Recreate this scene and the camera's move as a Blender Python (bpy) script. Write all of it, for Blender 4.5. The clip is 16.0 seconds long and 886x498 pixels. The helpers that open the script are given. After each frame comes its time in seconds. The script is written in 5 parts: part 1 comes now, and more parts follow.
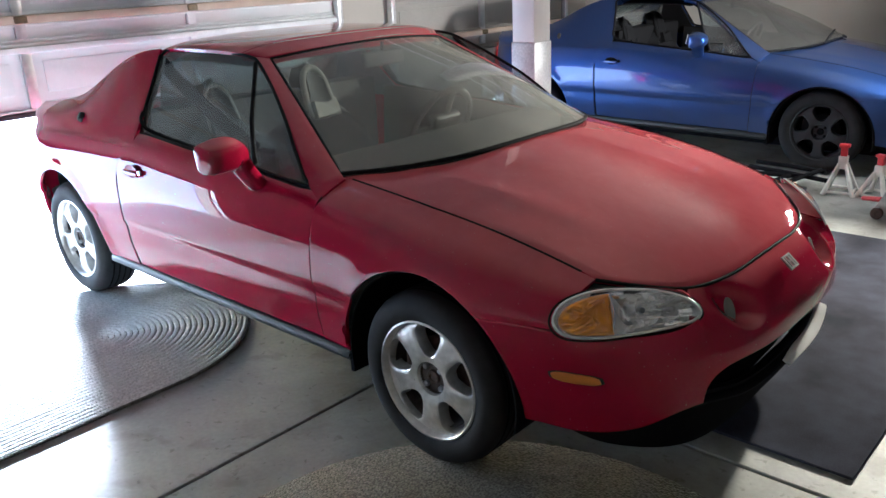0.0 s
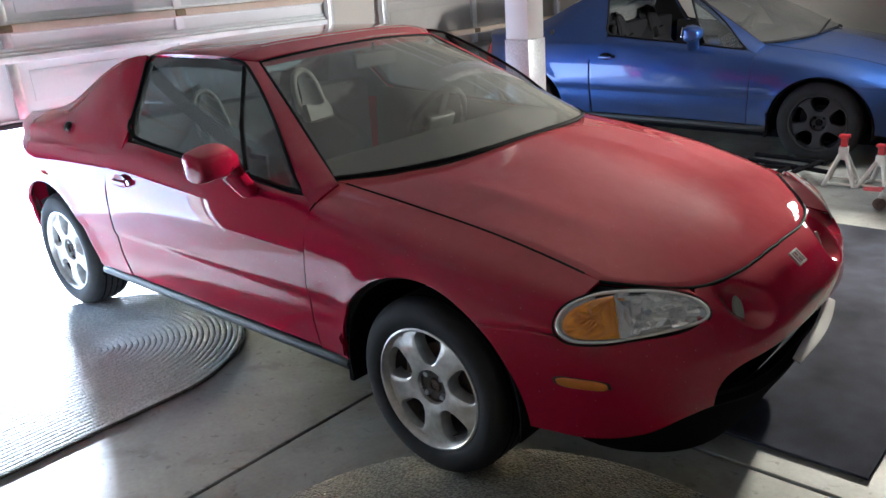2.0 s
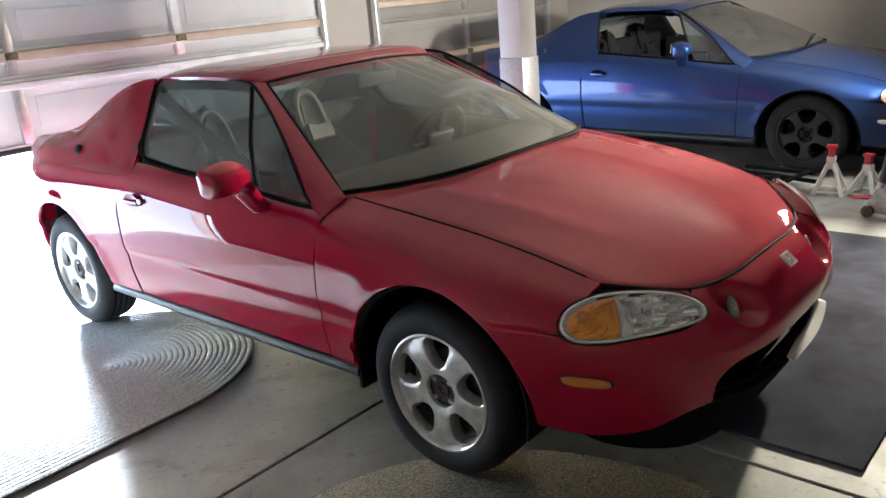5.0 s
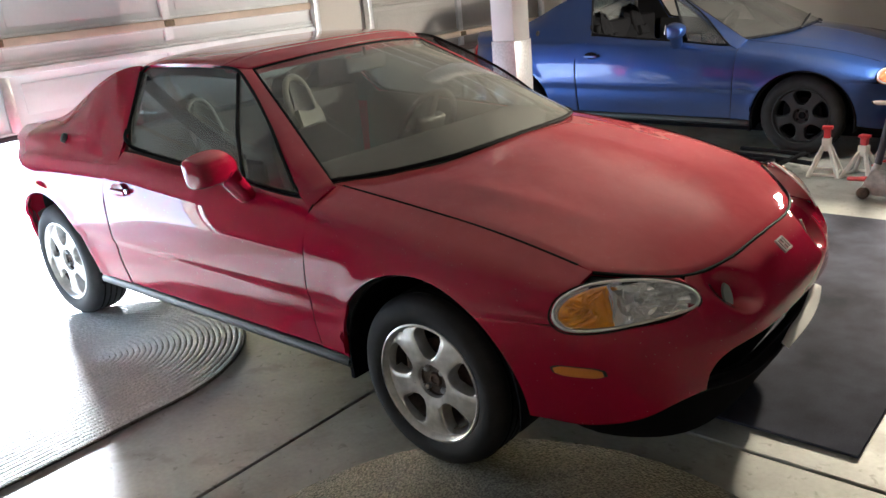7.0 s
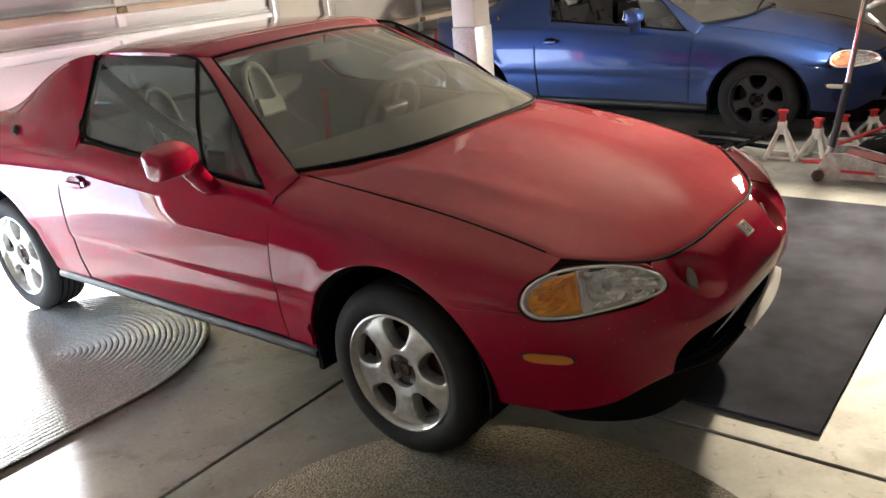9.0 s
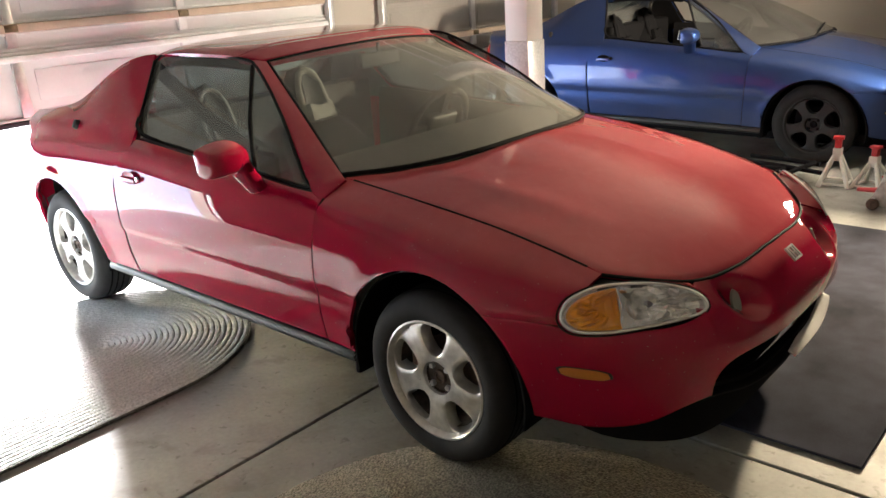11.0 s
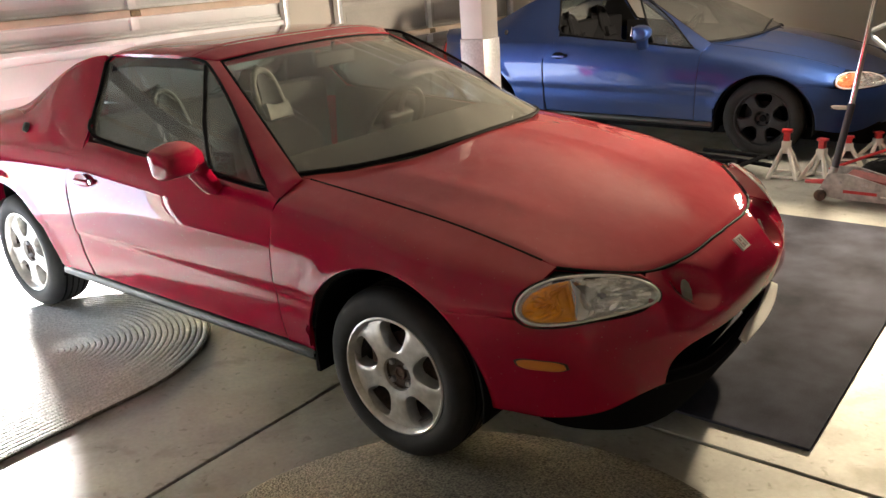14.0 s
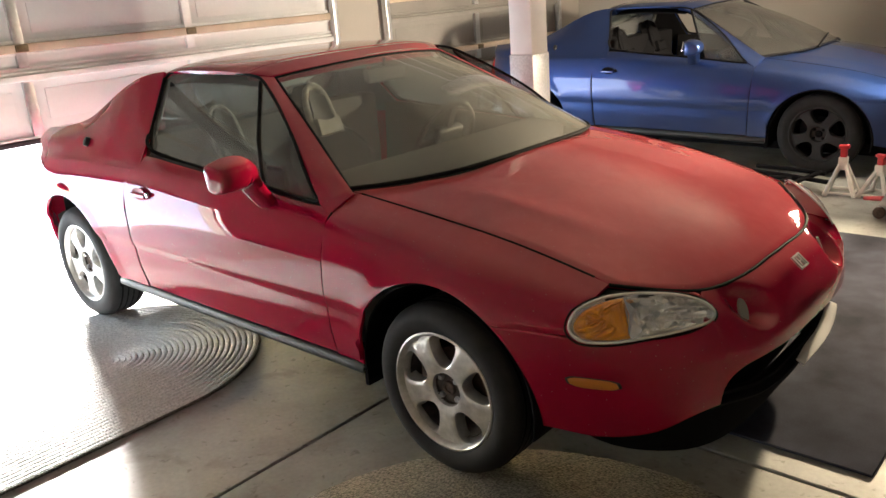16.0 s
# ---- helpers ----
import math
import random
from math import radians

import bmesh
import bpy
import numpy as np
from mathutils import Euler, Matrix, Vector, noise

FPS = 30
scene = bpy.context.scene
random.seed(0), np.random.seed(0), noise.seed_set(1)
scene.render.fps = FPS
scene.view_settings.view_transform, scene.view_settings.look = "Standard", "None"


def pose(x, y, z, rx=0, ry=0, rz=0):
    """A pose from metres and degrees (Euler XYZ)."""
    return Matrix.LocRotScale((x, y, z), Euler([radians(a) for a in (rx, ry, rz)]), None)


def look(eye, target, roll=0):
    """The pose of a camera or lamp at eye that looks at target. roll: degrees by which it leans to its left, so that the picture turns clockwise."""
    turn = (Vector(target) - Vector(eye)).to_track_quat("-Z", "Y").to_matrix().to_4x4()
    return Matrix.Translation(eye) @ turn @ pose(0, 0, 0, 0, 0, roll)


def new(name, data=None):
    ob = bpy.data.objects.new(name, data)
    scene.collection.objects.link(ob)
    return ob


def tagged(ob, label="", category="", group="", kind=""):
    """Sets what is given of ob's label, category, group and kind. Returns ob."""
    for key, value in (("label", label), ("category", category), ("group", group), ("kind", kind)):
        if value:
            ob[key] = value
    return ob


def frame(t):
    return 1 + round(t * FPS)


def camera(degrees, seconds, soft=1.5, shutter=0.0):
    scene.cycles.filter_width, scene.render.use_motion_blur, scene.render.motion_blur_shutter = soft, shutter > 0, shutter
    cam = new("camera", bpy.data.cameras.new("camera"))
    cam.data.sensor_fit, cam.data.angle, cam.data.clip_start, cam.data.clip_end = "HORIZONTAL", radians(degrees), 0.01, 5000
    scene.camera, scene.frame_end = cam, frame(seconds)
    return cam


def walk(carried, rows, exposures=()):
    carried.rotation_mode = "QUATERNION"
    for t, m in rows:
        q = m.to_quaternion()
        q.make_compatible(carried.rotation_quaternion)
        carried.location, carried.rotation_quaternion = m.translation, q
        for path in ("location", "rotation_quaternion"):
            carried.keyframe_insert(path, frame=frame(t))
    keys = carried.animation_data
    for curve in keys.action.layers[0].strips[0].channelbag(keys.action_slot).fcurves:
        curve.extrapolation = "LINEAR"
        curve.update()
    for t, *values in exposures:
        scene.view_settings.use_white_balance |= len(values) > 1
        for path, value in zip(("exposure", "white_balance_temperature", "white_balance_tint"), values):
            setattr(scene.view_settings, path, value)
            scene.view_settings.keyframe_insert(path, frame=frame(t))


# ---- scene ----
cam = camera(57.6, 16.0, soft=1.5)
PATH = [
    (0, (1.561, -2.366, 1.48), (0.275, -0.983, 0.82), -2.6),
    (0.5, (1.568, -2.382, 1.477), (0.275, -0.999, 0.832), -2.5),
    (1, (1.563, -2.374, 1.457), (0.27, -0.995, 0.804), -3.0),
    (1.5, (1.555, -2.356, 1.468), (0.262, -0.977, 0.816), -3.6),
    (2, (1.513, -2.316, 1.469), (0.232, -0.929, 0.809), -4.0),
    (2.5, (1.436, -2.27, 1.485), (0.226, -0.829, 0.807), -3.8),
    (3, (1.44, -2.285, 1.482), (0.288, -0.803, 0.792), -3.9),
    (3.5, (1.57, -2.377, 1.463), (0.452, -0.873, 0.765), -4.1),
    (4, (1.6, -2.414, 1.468), (0.404, -0.963, 0.788), -4.5),
    (4.5, (1.569, -2.416, 1.471), (0.31, -0.994, 0.844), -4.7),
    (4.7, (1.561, -2.421, 1.471), (0.285, -1.008, 0.859), -4.9),
    (6.8, (1.541, -2.382, 1.48), (0.268, -0.985, 0.828), -5.2),
    (7, (1.543, -2.377, 1.472), (0.278, -0.972, 0.819), -5.4),
    (7.5, (1.541, -2.367, 1.472), (0.314, -0.937, 0.801), -6.4),
    (8, (1.538, -2.367, 1.472), (0.335, -0.925, 0.784), -6.7),
    (8.5, (1.539, -2.371, 1.477), (0.359, -0.914, 0.779), -6.0),
    (9, (1.521, -2.382, 1.48), (0.337, -0.927, 0.786), -5.4),
    (9.5, (1.523, -2.396, 1.483), (0.272, -0.991, 0.804), -4.7),
    (11.8, (1.544, -2.384, 1.465), (0.271, -0.985, 0.815), -3.6),
    (12, (1.547, -2.386, 1.472), (0.283, -0.981, 0.816), -3.6),
    (12.5, (1.548, -2.383, 1.467), (0.305, -0.965, 0.802), -3.9),
    (13, (1.552, -2.384, 1.466), (0.331, -0.951, 0.791), -4.1),
    (13.5, (1.553, -2.393, 1.471), (0.345, -0.95, 0.793), -4.3),
    (14, (1.56, -2.396, 1.471), (0.36, -0.941, 0.806), -3.9),
    (14.5, (1.551, -2.401, 1.473), (0.347, -0.945, 0.818), -4.1),
    (15, (1.545, -2.406, 1.475), (0.317, -0.964, 0.832), -4.0),
    (15.5, (1.544, -2.405, 1.472), (0.276, -0.992, 0.841), -4.1),
    (16, (1.543, -2.405, 1.473), (0.253, -1.01, 0.85), -4.4),
]
EV = 3.80
walk(cam, [(t, look(eye, target, roll)) for t, eye, target, roll in PATH],
     [(0.0, EV, 4750, 9), (2.0, EV, 4780, 9), (4.0, EV + 0.1, 4980, 8), (7.0, EV + 0.1, 5260, 9), (9.0, EV + 0.16, 5620, 10), (12.5, EV + 0.13, 6050, 11), (16.0, EV + 0.13, 6080, 11)])

# ---- light ----
SUN_AZ, SUN_EL = math.atan2(0.36, -0.93), radians(13.5)
world = bpy.data.worlds.new("sky")
scene.world = world
world.use_nodes = True
wn = world.node_tree.nodes
sky = wn.new("ShaderNodeTexSky")
sky.sky_type = "NISHITA"
sky.sun_disc = False
sky.sun_elevation = SUN_EL
sky.sun_rotation = math.pi / 2 - SUN_AZ
world.node_tree.links.new(sky.outputs["Color"], wn["Background"].inputs["Color"])
wn["Background"].inputs["Strength"].default_value = 0.15
sun = new("sun", bpy.data.lights.new("sun", "SUN"))
sun.data.energy, sun.data.angle, sun.data.color = 5.4, radians(7.0), (1.0, 0.93, 0.84)
sun_from = Vector((math.cos(SUN_AZ) * math.cos(SUN_EL), math.sin(SUN_AZ) * math.cos(SUN_EL), math.sin(SUN_EL)))
sun.matrix_world = look(sun_from * 30, (0, 0, 0))
# halogen work light on the red stand
lamp = new("work_lamp_light", bpy.data.lights.new("work_lamp_light", "AREA"))
lamp.data.shape, lamp.data.size, lamp.data.size_y = "RECTANGLE", 0.16, 0.12
lamp.data.energy, lamp.data.color = 9.0, (1.0, 0.77, 0.47)
lamp.matrix_world = look((0.515, 3.24, 1.315), (0.42, 0.3, 0.90))
# second head, unseen and added to brighten the post and the doors
added_lamp = new("work_lamp_light", bpy.data.lights.new("added_lamp_light", "AREA"))
added_lamp.data.shape, added_lamp.data.size, added_lamp.data.size_y = "RECTANGLE", 0.16, 0.12
added_lamp.data.energy, added_lamp.data.color = 9.5, (1.0, 0.80, 0.56)
lamp.data.spread, added_lamp.data.spread = radians(105), radians(150)
added_lamp.matrix_world = look((0.725, 3.56, 1.35), (-3.7, 2.6, 2.1))
# sky light that falls in under the raised door
gap = new("door_gap_skylight", bpy.data.lights.new("door_gap_skylight", "AREA"))
gap.data.shape, gap.data.size, gap.data.size_y = "RECTANGLE", 4.6, 0.68
gap.data.energy, gap.data.color = 4.0, (0.60, 0.72, 1.0)
gap.matrix_world = Matrix.Translation((-3.86, -0.35, 0.36)) @ Euler((0, radians(-90), 0)).to_matrix().to_4x4() @ pose(0, 0, 0, 0, 0, 90)


# ---- materials ----
def mat(name, base, rough=0.5, metal=0.0, var=0.12, scale=6.0, bump=0.0, bscale=60.0, coat=0.0, fleck=0.0, ior=1.5, dust=0.0, coords="Object"):
    m = bpy.data.materials.new(name)
    m.use_nodes = True
    nt = m.node_tree
    b = nt.nodes["Principled BSDF"]
    tc = nt.nodes.new("ShaderNodeTexCoord")
    n1 = nt.nodes.new("ShaderNodeTexNoise")
    n1.inputs["Scale"].default_value, n1.inputs["Detail"].default_value = scale, 8.0
    nt.links.new(tc.outputs[coords], n1.inputs["Vector"])
    n2 = nt.nodes.new("ShaderNodeTexNoise")
    n2.inputs["Scale"].default_value, n2.inputs["Detail"].default_value = bscale, 4.0
    nt.links.new(tc.outputs[coords], n2.inputs["Vector"])
    mixv = nt.nodes.new("ShaderNodeMath")
    mixv.operation = "MULTIPLY_ADD"
    nt.links.new(n2.outputs["Fac"], mixv.inputs[0])
    mixv.inputs[1].default_value = 0.35
    nt.links.new(n1.outputs["Fac"], mixv.inputs[2])
    ramp = nt.nodes.new("ShaderNodeValToRGB")
    lo = [max(0.0, c * (1 - var)) for c in base[:3]]
    hi = [min(1.0, c * (1 + var)) for c in base[:3]]
    ramp.color_ramp.elements[0].position, ramp.color_ramp.elements[1].position = 0.45, 0.95
    ramp.color_ramp.elements[0].color, ramp.color_ramp.elements[1].color = (*lo, 1), (*hi, 1)
    nt.links.new(mixv.outputs[0], ramp.inputs["Fac"])
    nt.links.new(ramp.outputs["Color"], b.inputs["Base Color"])
    b.inputs["Roughness"].default_value, b.inputs["Metallic"].default_value = rough, metal
    b.inputs["IOR"].default_value = ior
    b.inputs["Specular IOR Level"].default_value = 0.0 if coat > 0.7 else 0.5
    b.inputs["Coat Weight"].default_value, b.inputs["Coat Roughness"].default_value = coat, 0.04 + dust
    if bump:
        bp = nt.nodes.new("ShaderNodeBump")
        bp.inputs["Strength"].default_value, bp.inputs["Distance"].default_value = bump, 0.004
        nt.links.new(mixv.outputs[0], bp.inputs["Height"])
        nt.links.new(bp.outputs["Normal"], b.inputs["Normal"])
    return m


def glass(name, tint, rough=0.02, alpha=0.25):
    """A thin tinted pane: mostly clear, with a mirror-like gloss."""
    m = bpy.data.materials.new(name)
    m.use_nodes = True
    nt = m.node_tree
    nt.nodes.remove(nt.nodes["Principled BSDF"])
    out = nt.nodes["Material Output"]
    tr = nt.nodes.new("ShaderNodeBsdfTransparent")
    tr.inputs["Color"].default_value = (*tint, 1)
    gl = nt.nodes.new("ShaderNodeBsdfGlossy")
    gl.inputs["Roughness"].default_value = rough
    lw = nt.nodes.new("ShaderNodeLayerWeight")
    pw = nt.nodes.new("ShaderNodeMath")
    pw.operation = "POWER"
    pw.inputs[1].default_value = 5.0
    nt.links.new(lw.outputs["Facing"], pw.inputs[0])
    lw.inputs["Blend"].default_value = 0.5
    fr = nt.nodes.new("ShaderNodeMapRange")
    fr.inputs["To Min"].default_value, fr.inputs["To Max"].default_value = 0.04, 1.0
    nt.links.new(pw.outputs[0], fr.inputs["Value"])
    mx = nt.nodes.new("ShaderNodeMixShader")
    nt.links.new(fr.outputs[0], mx.inputs[0])
    nt.links.new(tr.outputs[0], mx.inputs[1])
    nt.links.new(gl.outputs[0], mx.inputs[2])
    df = nt.nodes.new("ShaderNodeBsdfDiffuse")
    df.inputs["Color"].default_value = (0.55, 0.54, 0.5, 1)
    mx2 = nt.nodes.new("ShaderNodeMixShader")
    tc = nt.nodes.new("ShaderNodeTexCoord")
    no = nt.nodes.new("ShaderNodeTexNoise")
    no.inputs["Scale"].default_value, no.inputs["Detail"].default_value = 5.0, 8.0
    nt.links.new(tc.outputs["Object"], no.inputs["Vector"])
    mr = nt.nodes.new("ShaderNodeMapRange")
    mr.inputs["From Min"].default_value, mr.inputs["From Max"].default_value = 0.3, 0.75
    mr.inputs["To Min"].default_value, mr.inputs["To Max"].default_value = alpha * 0.5, alpha
    nt.links.new(no.outputs["Fac"], mr.inputs["Value"])
    nt.links.new(mr.outputs[0], mx2.inputs[0])
    nt.links.new(mx.outputs[0], mx2.inputs[1])
    nt.links.new(df.outputs[0], mx2.inputs[2])
    nt.links.new(mx2.outputs[0], out.inputs["Surface"])
    return m


def dust_and_sheen(m, amount, tint):
    """Blotchy dust on the upward faces; its pink also paints in the lamp's sheen."""
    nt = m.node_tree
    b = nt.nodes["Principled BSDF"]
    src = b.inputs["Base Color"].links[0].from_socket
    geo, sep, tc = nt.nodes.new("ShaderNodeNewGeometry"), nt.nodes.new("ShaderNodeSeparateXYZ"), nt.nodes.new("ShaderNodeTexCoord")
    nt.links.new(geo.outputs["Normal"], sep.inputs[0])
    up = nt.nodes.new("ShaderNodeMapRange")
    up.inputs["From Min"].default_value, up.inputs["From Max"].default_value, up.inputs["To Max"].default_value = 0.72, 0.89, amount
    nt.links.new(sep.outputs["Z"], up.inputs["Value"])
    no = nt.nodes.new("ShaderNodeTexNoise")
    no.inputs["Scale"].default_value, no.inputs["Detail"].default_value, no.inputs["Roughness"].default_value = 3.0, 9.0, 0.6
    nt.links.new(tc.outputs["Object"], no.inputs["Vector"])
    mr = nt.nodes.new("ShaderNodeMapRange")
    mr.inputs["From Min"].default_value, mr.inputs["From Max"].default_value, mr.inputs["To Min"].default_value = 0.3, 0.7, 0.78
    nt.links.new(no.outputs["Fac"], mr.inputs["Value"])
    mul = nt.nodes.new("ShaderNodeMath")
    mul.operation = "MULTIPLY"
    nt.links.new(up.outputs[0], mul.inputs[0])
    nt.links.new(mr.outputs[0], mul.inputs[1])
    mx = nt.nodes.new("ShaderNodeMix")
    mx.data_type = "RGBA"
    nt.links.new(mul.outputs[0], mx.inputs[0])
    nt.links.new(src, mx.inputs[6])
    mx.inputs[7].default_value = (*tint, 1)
    # coarser smears, and single specks of grit
    sm, vo = nt.nodes.new("ShaderNodeTexNoise"), nt.nodes.new("ShaderNodeTexVoronoi")
    sm.inputs["Scale"].default_value, sm.inputs["Detail"].default_value, sm.inputs["Distortion"].default_value = 11.0, 7.0, 1.4
    vo.inputs["Scale"].default_value = 75.0
    for n in (sm, vo):
        nt.links.new(tc.outputs["Object"], n.inputs["Vector"])
    sr = nt.nodes.new("ShaderNodeMapRange")
    sr.inputs["From Min"].default_value, sr.inputs["From Max"].default_value, sr.inputs["To Min"].default_value, sr.inputs["To Max"].default_value = 0.35, 0.7, 0.92, 1.06
    nt.links.new(sm.outputs["Fac"], sr.inputs["Value"])
    m3 = nt.nodes.new("ShaderNodeMath")
    m3.operation = "MULTIPLY"
    nt.links.new(mul.outputs[0], m3.inputs[0])
    nt.links.new(sr.outputs[0], m3.inputs[1])
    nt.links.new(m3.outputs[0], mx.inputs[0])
    dot = nt.nodes.new("ShaderNodeMapRange")
    dot.inputs["From Min"].default_value, dot.inputs["From Max"].default_value, dot.inputs["To Min"].default_value, dot.inputs["To Max"].default_value = 0.05, 0.11, 0.55, 0.0
    nt.links.new(vo.outputs["Distance"], dot.inputs["Value"])
    pick = nt.nodes.new("ShaderNodeMath")
    pick.operation = "MULTIPLY"
    gate = nt.nodes.new("ShaderNodeMath")
    gate.operation = "GREATER_THAN"
    gate.inputs[1].default_value = 0.72
    sep2 = nt.nodes.new("ShaderNodeSeparateXYZ")
    nt.links.new(vo.outputs["Color"], sep2.inputs[0])
    nt.links.new(sep2.outputs["X"], gate.inputs[0])
    nt.links.new(dot.outputs[0], pick.inputs[0])
    nt.links.new(gate.outputs[0], pick.inputs[1])
    grit = nt.nodes.new("ShaderNodeMix")
    grit.data_type = "RGBA"
    nt.links.new(pick.outputs[0], grit.inputs[0])
    nt.links.new(mx.outputs[2], grit.inputs[6])
    grit.inputs[7].default_value = (0.55, 0.42, 0.40, 1)
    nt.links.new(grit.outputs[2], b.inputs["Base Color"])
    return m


RED = dust_and_sheen(mat("red_car_paint", (0.325, 0.004, 0.032), 0.5, 0.0, 0.08, 3.0, coat=1.0, dust=-0.025), 0.45, (0.68, 0.20, 0.195))
BLUE = mat("blue_metallic_paint", (0.025, 0.055, 0.185), 0.40, 0.82, 0.08, 3.0, coat=1.0, dust=0.02)
BLACK_PLASTIC = mat("black_plastic", (0.018, 0.018, 0.02), 0.55, bump=0.15)
RUBBER = mat("tyre_rubber", (0.016, 0.016, 0.017), 0.75, var=0.3, scale=14, bump=0.2)
SEAL = mat("black_rubber_seal", (0.010, 0.010, 0.011), 0.8)
FACETS = mat("faceted_reflector", (0.98, 0.98, 0.97), 0.07, 0.75, 0.03, 30, bump=0.12, bscale=40)
RUBBER.node_tree.nodes["Principled BSDF"].inputs["Specular IOR Level"].default_value = 0.3
LINER = mat("wheel_liner", (0.008, 0.008, 0.009), 0.9)
for dull in (SEAL, LINER):
    dull.node_tree.nodes["Principled BSDF"].inputs["Specular IOR Level"].default_value = 0.04
ALLOY = mat("worn_alloy", (0.60, 0.59, 0.57), 0.30, 0.7, 0.32, 14.0, bump=0.05)
DARK_ALLOY = mat("dark_painted_alloy", (0.010, 0.0105, 0.012), 0.6)
STEEL = mat("steel", (0.55, 0.56, 0.58), 0.3, 1.0, 0.15, 20)
STEEL_DULL = mat("dull_grey_plug", (0.26, 0.26, 0.25), 0.5)
GRIME = mat("brown_hub_grime", (0.075, 0.06, 0.05), 0.55, 0.3, 0.6, 45, bump=0.4)
HINGE = mat("dark_brass_hinge", (0.16, 0.12, 0.07), 0.4, 0.6, 0.3, 30)
STRUT_TAN = mat("tan_painted_strut", (0.60, 0.48, 0.37), 0.45, 0.1)
RUST = mat("brake_iron", (0.10, 0.07, 0.055), 0.7, 0.5, 0.4, 30, bump=0.3)
RIM_SILVER = mat("silver_lamp_rim", (0.9, 0.9, 0.89), 0.22, 0.45, 0.06, 25)
CHROME = mat("chrome", (0.85, 0.86, 0.88), 0.08, 1.0, 0.03)
AMBER = mat("amber_lens", (1.0, 0.33, 0.010), 0.12, 0.0, var=0.3, scale=22, bump=0.5, bscale=60, coat=0.6)
ORANGE = mat("pale_orange_lens", (0.62, 0.17, 0.06), 0.25, var=0.3, scale=20, coat=0.4)
AMBER_SIDE = mat("amber_side_lens", (0.62, 0.22, 0.03), 0.3, var=0.1, bump=0.2, bscale=150)
TAIL_RED = mat("tail_lens_red", (0.55, 0.02, 0.015), 0.2, coat=0.5)
WHITE_LENS = mat("white_lens", (0.75, 0.75, 0.72), 0.25, coat=0.5)
TRIM = mat("grey_rocker_trim", (0.025, 0.03, 0.031), 0.42, bump=0.1)
CABIN = mat("cabin_grey", (0.075, 0.077, 0.08), 0.8, var=0.2, bump=0.2, bscale=200)
DASH = mat("dash_charcoal", (0.028, 0.029, 0.030), 0.8, var=0.2, bump=0.2, bscale=200)
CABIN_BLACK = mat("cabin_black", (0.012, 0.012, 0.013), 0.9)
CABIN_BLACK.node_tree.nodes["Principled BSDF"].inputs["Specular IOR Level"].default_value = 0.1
SEAT = mat("seat_light_grey", (0.44, 0.44, 0.42), 0.85, var=0.12, scale=12, bump=0.25, bscale=250)
SEAT_DARK = mat("seat_dark_grey", (0.13, 0.14, 0.15), 0.9, var=0.15, bump=0.06, bscale=120)
GLASS = glass("window_glass", (0.80, 0.83, 0.80), 0.015, 0.22)
SIDE_GLASS = glass("side_window_glass", (0.58, 0.64, 0.65), 0.015, 0.15)
DARK_GLASS = glass("smoked_glass", (0.42, 0.43, 0.43), 0.02, 0.05)
CLEAR = glass("lamp_clear_cover", (0.93, 0.94, 0.95), 0.01, 0.03)

def concrete(name):
    m = mat(name, (0.322, 0.325, 0.308), 0.40, var=0.22, scale=3.5, bump=0.10, bscale=55)
    nt = m.node_tree
    b = nt.nodes["Principled BSDF"]
    src = b.inputs["Base Color"].links[0].from_socket
    tc = nt.nodes.new("ShaderNodeTexCoord")
    for scale, lo, hi, tint, amount in ((1.1, 0.46, 0.62, (0.66, 0.63, 0.55), 0.7), (5.0, 0.56, 0.66, (0.56, 0.54, 0.48), 0.45), (26.0, 0.62, 0.70, (0.35, 0.33, 0.30), 0.5)):
        no = nt.nodes.new("ShaderNodeTexNoise")
        no.inputs["Scale"].default_value, no.inputs["Detail"].default_value, no.inputs["Distortion"].default_value = scale, 6.0, 0.6
        nt.links.new(tc.outputs["Object"], no.inputs["Vector"])
        mr = nt.nodes.new("ShaderNodeMapRange")
        mr.inputs["From Min"].default_value, mr.inputs["From Max"].default_value, mr.inputs["To Max"].default_value = lo, hi, amount
        nt.links.new(no.outputs["Fac"], mr.inputs["Value"])
        mx = nt.nodes.new("ShaderNodeMix")
        mx.data_type, mx.blend_type = "RGBA", "MULTIPLY"
        nt.links.new(mr.outputs[0], mx.inputs[0])
        nt.links.new(src, mx.inputs[6])
        mx.inputs[7].default_value = (*tint, 1)
        src = mx.outputs[2]
        if scale == 5.0:
            rr = nt.nodes.new("ShaderNodeMapRange")
            rr.inputs["To Min"].default_value, rr.inputs["To Max"].default_value = 0.42, 0.66
            nt.links.new(no.outputs["Fac"], rr.inputs["Value"])
            nt.links.new(rr.outputs[0], b.inputs["Roughness"])
    nt.links.new(src, b.inputs["Base Color"])
    b.inputs["Specular IOR Level"].default_value = 0.32
    return m


